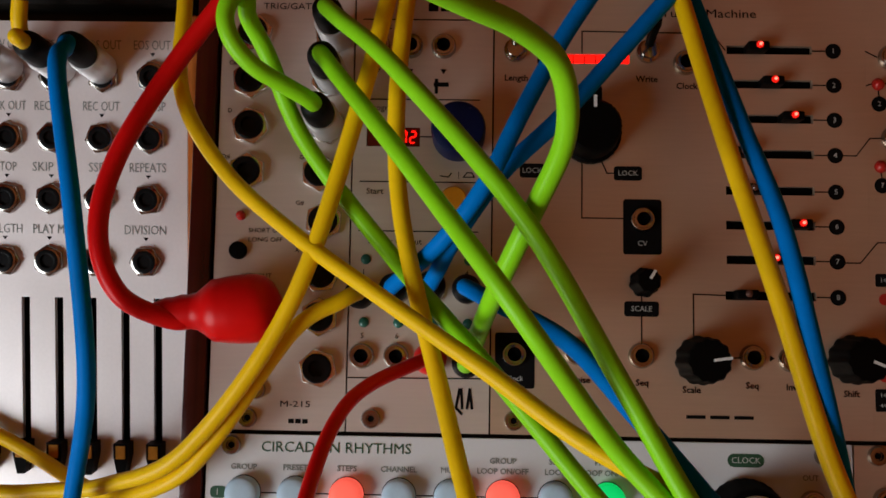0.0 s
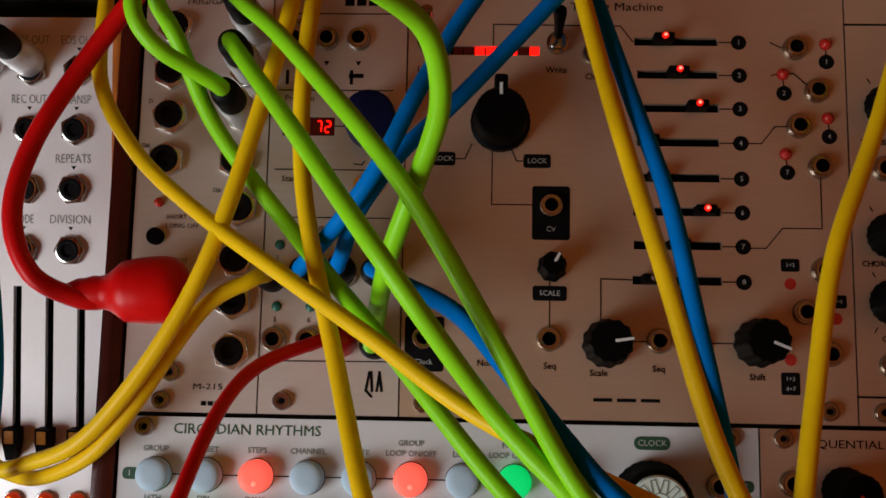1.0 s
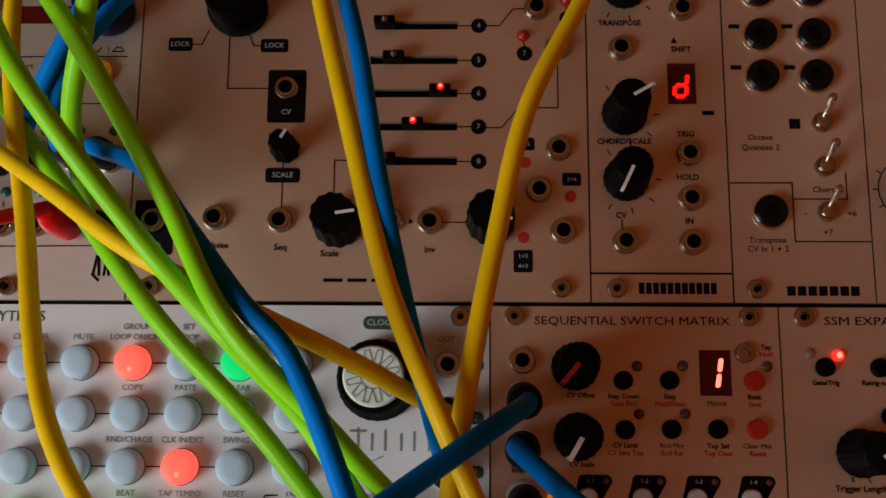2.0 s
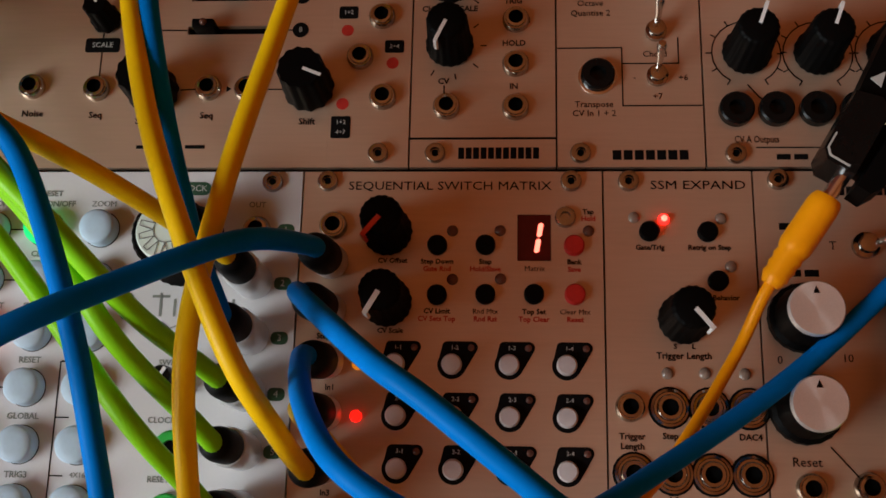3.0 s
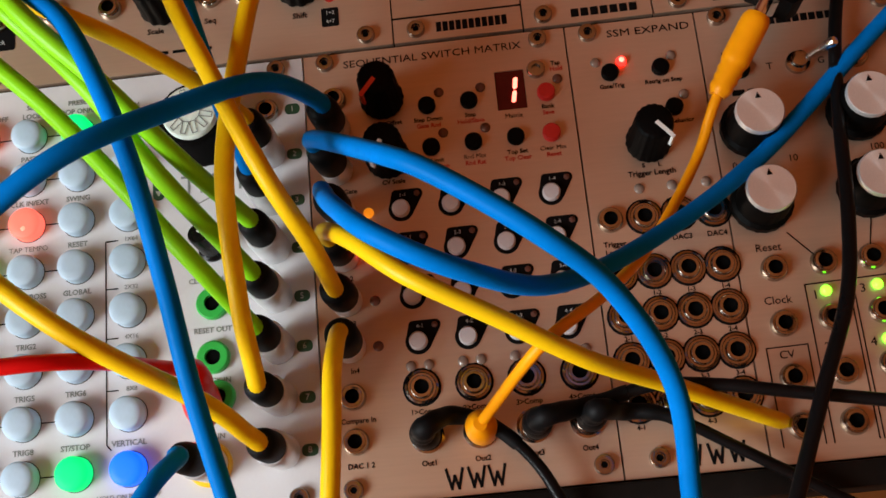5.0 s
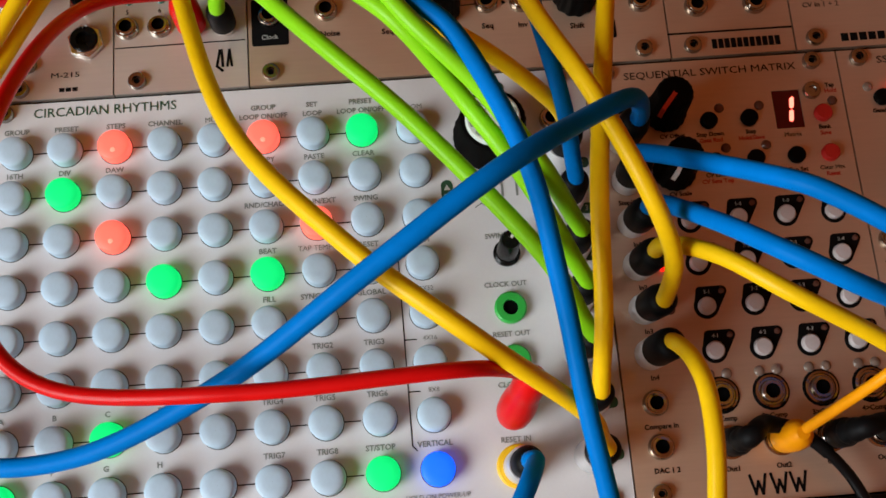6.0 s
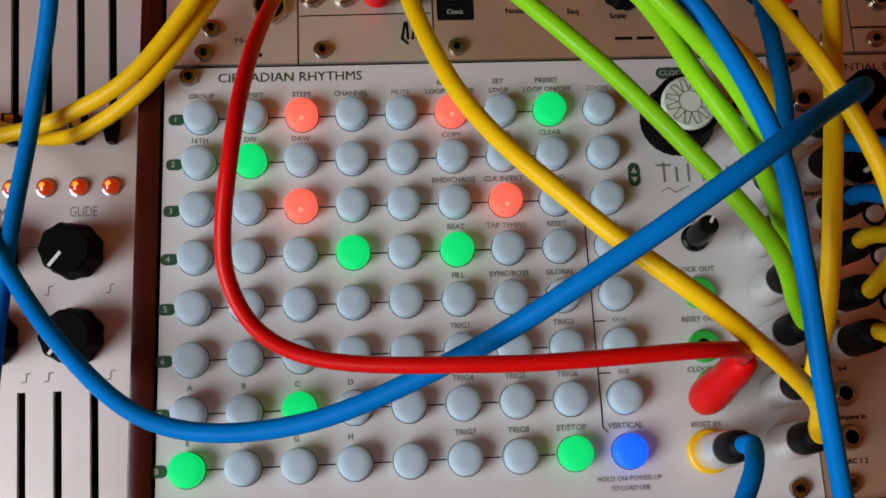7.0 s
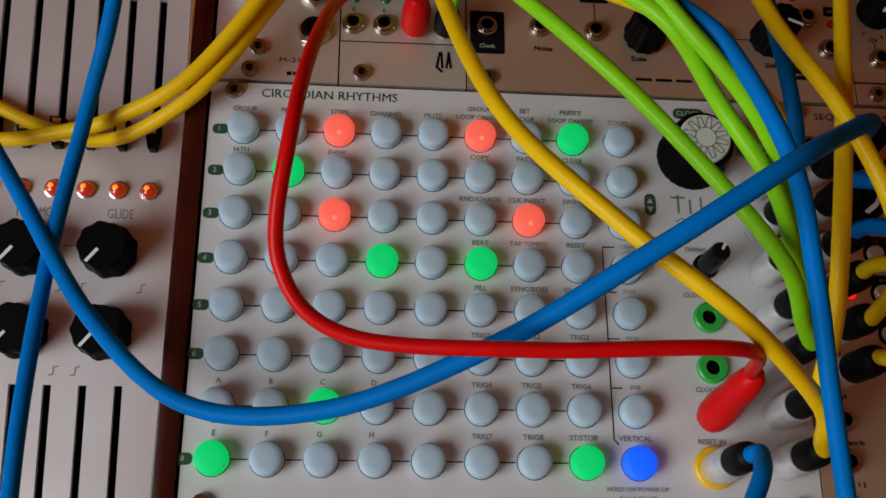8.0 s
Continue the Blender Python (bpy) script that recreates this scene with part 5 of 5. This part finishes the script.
patch_cable("lime green patch cable looped at its gate jack", PVC_GREEN, 2.4, [(32.6, 30.0, 90.0), (26.2, 36.0, 92.9), (18.9, 41.0, 96.5), (13.8, 44.0, 102.0), (11.8, 45.0, 108.3), (13.4, 44.0, 114.1), (16.0, 40.0, 114.3), (16.1, 37.0, 110.7), (20.0, 30.0, 103.0), (30.3, 22.3, 79.7), (56.3, 25.5, 47.1), (82.4, 41.4, 17.8), (107.9, 50.8, -12.2), (130.9, 50.0, -35.8), (159.2, 47.5, -70.5), (173.5, 30.0, -89.3)], "long", end="long")
patch_cable("lime green patch cable curving over the big knob", PVC_GREEN, 2.5, [(74.6, 26.0, 21.0), (81.7, 48.5, 39.4), (89.7, 64.9, 56.8), (95.5, 79.8, 70.8), (93.3, 92.4, 82.4), (84.3, 105.5, 86.6), (72.3, 119.2, 87.6), (49.2, 145.4, 89.6)], "short")
patch_cable("bright blue patch cable in the trigger module", PVC_BLUE, 2.3, [(53.7, 24.0, 42.0), (67.8, 34.7, 52.5), (78.8, 43.3, 66.2), (87.9, 43.9, 84.8), (98.3, 40.8, 104.9), (110.2, 37.5, 124.1), (128.5, 32.3, 153.5)], "short")
patch_cable("bright blue patch cable in the trigger module", PVC_BLUE, 2.3, [(64.4, 24.0, 43.0), (71.8, 32.9, 54.6), (83.0, 35.6, 70.3), (97.5, 35.7, 84.6), (112.1, 32.0, 101.6), (127.1, 29.1, 119.3), (149.6, 24.8, 145.8)], "short")
patch_cable("bright blue patch cable falling past the outputs", PVC_BLUE, 2.4, [(74.3, 22.0, 42.0), (99.0, 44.7, 27.3), (113.7, 59.0, 10.4), (130.0, 69.1, -9.4), (142.1, 70.5, -22.8), (155.0, 70.2, -53.6), (160.9, 63.0, -81.9), (165.0, 54.7, -109.0), (171.1, 43.5, -140.0), (177.5, 31.8, -172.4)], "short")
patch_cable("yellow patch cable into the switch matrix", PVC_YELLOW, 2.4, [(194.0, 26.3, -80.1), (192.3, 46.8, -74.2), (184.8, 60.4, -60.3), (173.2, 63.0, -34.1), (160.4, 56.2, -3.1), (149.9, 50.3, 37.1), (139.2, 40.2, 80.3), (130.8, 27.3, 122.0), (124.2, 17.1, 154.9)], "dark", foot=(193.5, -78.0))
patch_cable("blue patch cable beside a yellow one", PVC_BLUE, 2.3, [(173.5, 30.0, -45.7), (169.7, 43.9, -30.2), (163.4, 51.5, -3.9), (157.1, 52.6, 25.6), (151.6, 47.5, 56.1), (144.7, 37.3, 83.3), (136.8, 26.2, 114.1), (128.7, 14.6, 146.0)], "long")
patch_cable("yellow patch cable hanging straight to an output", PVC_YELLOW, 2.4, [(173.5, 30.0, -104.0), (173.7, 44.7, -85.7), (174.2, 55.9, -57.0), (178.8, 55.6, -25.7), (185.2, 50.1, 8.3), (193.3, 43.0, 43.2), (209.0, 31.0, 78.1), (223.9, 20.3, 115.9), (236.3, 11.4, 147.3)], "long")
patch_cable("bright blue patch cable arching over the white buttons", PVC_BLUE, 2.5, [(192.0, 32.4, -41.1), (212.8, 65.7, -60.6), (225.4, 73.3, -69.9), (246.2, 74.5, -86.1), (261.8, 62.8, -98.0), (273.9, 46.5, -117.7), (276.5, 29.3, -144.6), (279.5, 10.5, -174.0)], "dark", foot=(193.5, -38.6))
patch_cable("blue patch cable sagging over the white buttons", PVC_BLUE, 2.4, [(193.6, 33.5, -55.9), (200.5, 61.3, -70.1), (211.6, 76.4, -83.2), (229.7, 73.6, -92.3), (249.0, 52.9, -92.1), (274.7, 28.2, -78.1), (311.4, 11.4, -52.5), (352.2, 5.9, -15.6), (398.2, 5.8, 23.9), (424.8, 5.7, 46.7)], "dark", foot=(193.5, -51.8))
patch_cable("yellow patch cable over the white buttons", PVC_YELLOW, 2.3, [(193.9, 35.3, -67.8), (202.7, 50.7, -75.7), (215.9, 58.6, -87.9), (234.6, 55.2, -98.5), (255.3, 45.0, -108.9), (275.0, 27.0, -113.7), (297.6, 7.9, -120.1), (323.8, -14.2, -127.5)], "dark", foot=(193.5, -64.9))
patch_cable("yellow patch cable hanging below the switch matrix", PVC_YELLOW, 2.3, [(194.7, 26.0, -92.1), (195.5, 38.4, -98.3), (195.7, 47.3, -107.6), (195.2, 49.5, -121.5), (193.5, 48.2, -138.0), (190.0, 45.5, -172.7)], "dark", foot=(193.5, -91.4))
orange_cable([(227.5, 39.6, -117.5), (245.1, 46.2, -104.5), (262.2, 34.8, -91.5), (277.7, 19.5, -75.7), (294.9, 8.5, -50.5), (302.6, 15.0, -34.1), (316.0, 21.0, -14.2)])
patch_cable("thin black cable in an output jack", PVC_BLACK, 1.6, [(213.0, 14.0, -118.0), (220.6, 10.8, -114.2), (231.0, 9.7, -117.8), (241.3, 8.0, -128.0), (249.5, 5.7, -143.3), (265.8, 1.1, -174.0)], "short", sleeve=26)
patch_cable("thin black cable in an output jack", PVC_BLACK, 1.7, [(243.0, 12.0, -118.0), (257.8, 11.7, -115.1), (273.5, 15.2, -112.2), (289.6, 18.4, -114.2), (306.2, 21.4, -118.0), (339.8, 27.6, -125.6)], "short", sleeve=26)
patch_cable("thin black cable in an output jack", PVC_BLACK, 1.6, [(257.5, 10.0, -117.5), (265.5, 6.3, -117.0), (274.9, 6.3, -118.4), (283.8, 6.1, -122.8), (292.8, 5.8, -128.4), (322.5, 4.9, -146.9)], "short", sleeve=24)
patch_cable("blue patch cable hanging over the faders", PVC_BLUE, 2.4, [(-37.4, 30.0, 108.0), (-34.0, 37.1, 95.6), (-27.2, 38.9, 58.1), (-25.1, 29.0, 15.0), (-34.2, 10.2, -17.2), (-40.7, 5.5, -57.6), (-43.1, 5.9, -108.2), (-40.7, 9.6, -159.0), (-38.9, 12.1, -193.9)], "long", base=5.7)
patch_cable("yellow patch cable in the step sequencer", PVC_YELLOW, 2.3, [(-49.7, 30.0, 108.0), (-52.3, 18.7, 110.1), (-52.3, 20.7, 114.9), (-51.5, 22.6, 120.1)], "long", base=5.7)
patch_cable("blue patch cable in the reset jack", PVC_BLUE, 2.4, [(153.4, 26.0, -120.0), (154.3, 33.0, -120.7), (151.0, 40.8, -126.7), (145.1, 44.9, -136.7), (128.3, 56.6, -165.1)], "long")
patch_cable("black cable hanging over the clock module", PVC_BLACK, 1.9, [(356.4, 6.0, 46.8), (348.0, 6.0, 12.8), (340.7, 5.9, -16.7), (335.4, 10.2, -44.6), (330.7, 16.3, -71.1), (324.1, 22.4, -95.1), (312.4, 27.4, -118.6), (297.2, 34.0, -149.4)])
patch_cable("short yellow patch cable in the step sequencer", PVC_YELLOW, 2.3, [(-66.0, 24.0, 108.0), (-74.0, 30.0, 112.0), (-88.0, 33.0, 122.0), (-104.0, 33.0, 140.0)], "long", base=5.7)
midi_plug_cable([(-1.7, 16.1, 34.1), (-5.7, 18.1, 31.6), (-19.6, 22.4, 38.1), (-25.8, 23.9, 54.5), (-22.3, 22.1, 75.8), (-8.1, 21.7, 101.2), (10.5, 26.3, 124.2)])
red = thing("patch_cable", "thin red cable with moulded red plugs", "cable", group="patch cables")
part("lead", finish(tube_bm(spline([Vector((x, -h, z)) for x, h, z in [(65.5, 19.3, 23.2), (44.5, 38.1, 10.3), (36.2, 62.6, -18.7), (31.6, 76.5, -52.6), (29.4, 66.2, -81.8), (45.3, 61.7, -98.3), (88.2, 70.1, -103.2), (138.0, 68.6, -101.6), (155.5, 28.5, -98.3)]]), 1.9, 14), "lead", PVC_RED), red)
part("plug", finish(tube_bm([p * MM for p in clock_plug()], 4.9, 22, lambda u: (0.9, 1.05, 1.08, 1.08, 1.06, 1.02, 0.95, 0.9, 0.94, 0.9, 0.82, 0.72, 0.4)[round(u * 12)]), "plug", PVC_RED), red)
part("plug", finish(lathe_bm([(3.6, 1), (4.6, 2), (4.6, 12), (3.6, 16), (2.0, 18), (0.01, 18.2)], 24), "plug", PVC_RED), red, (64.5, 0, 22.2))
adapter()
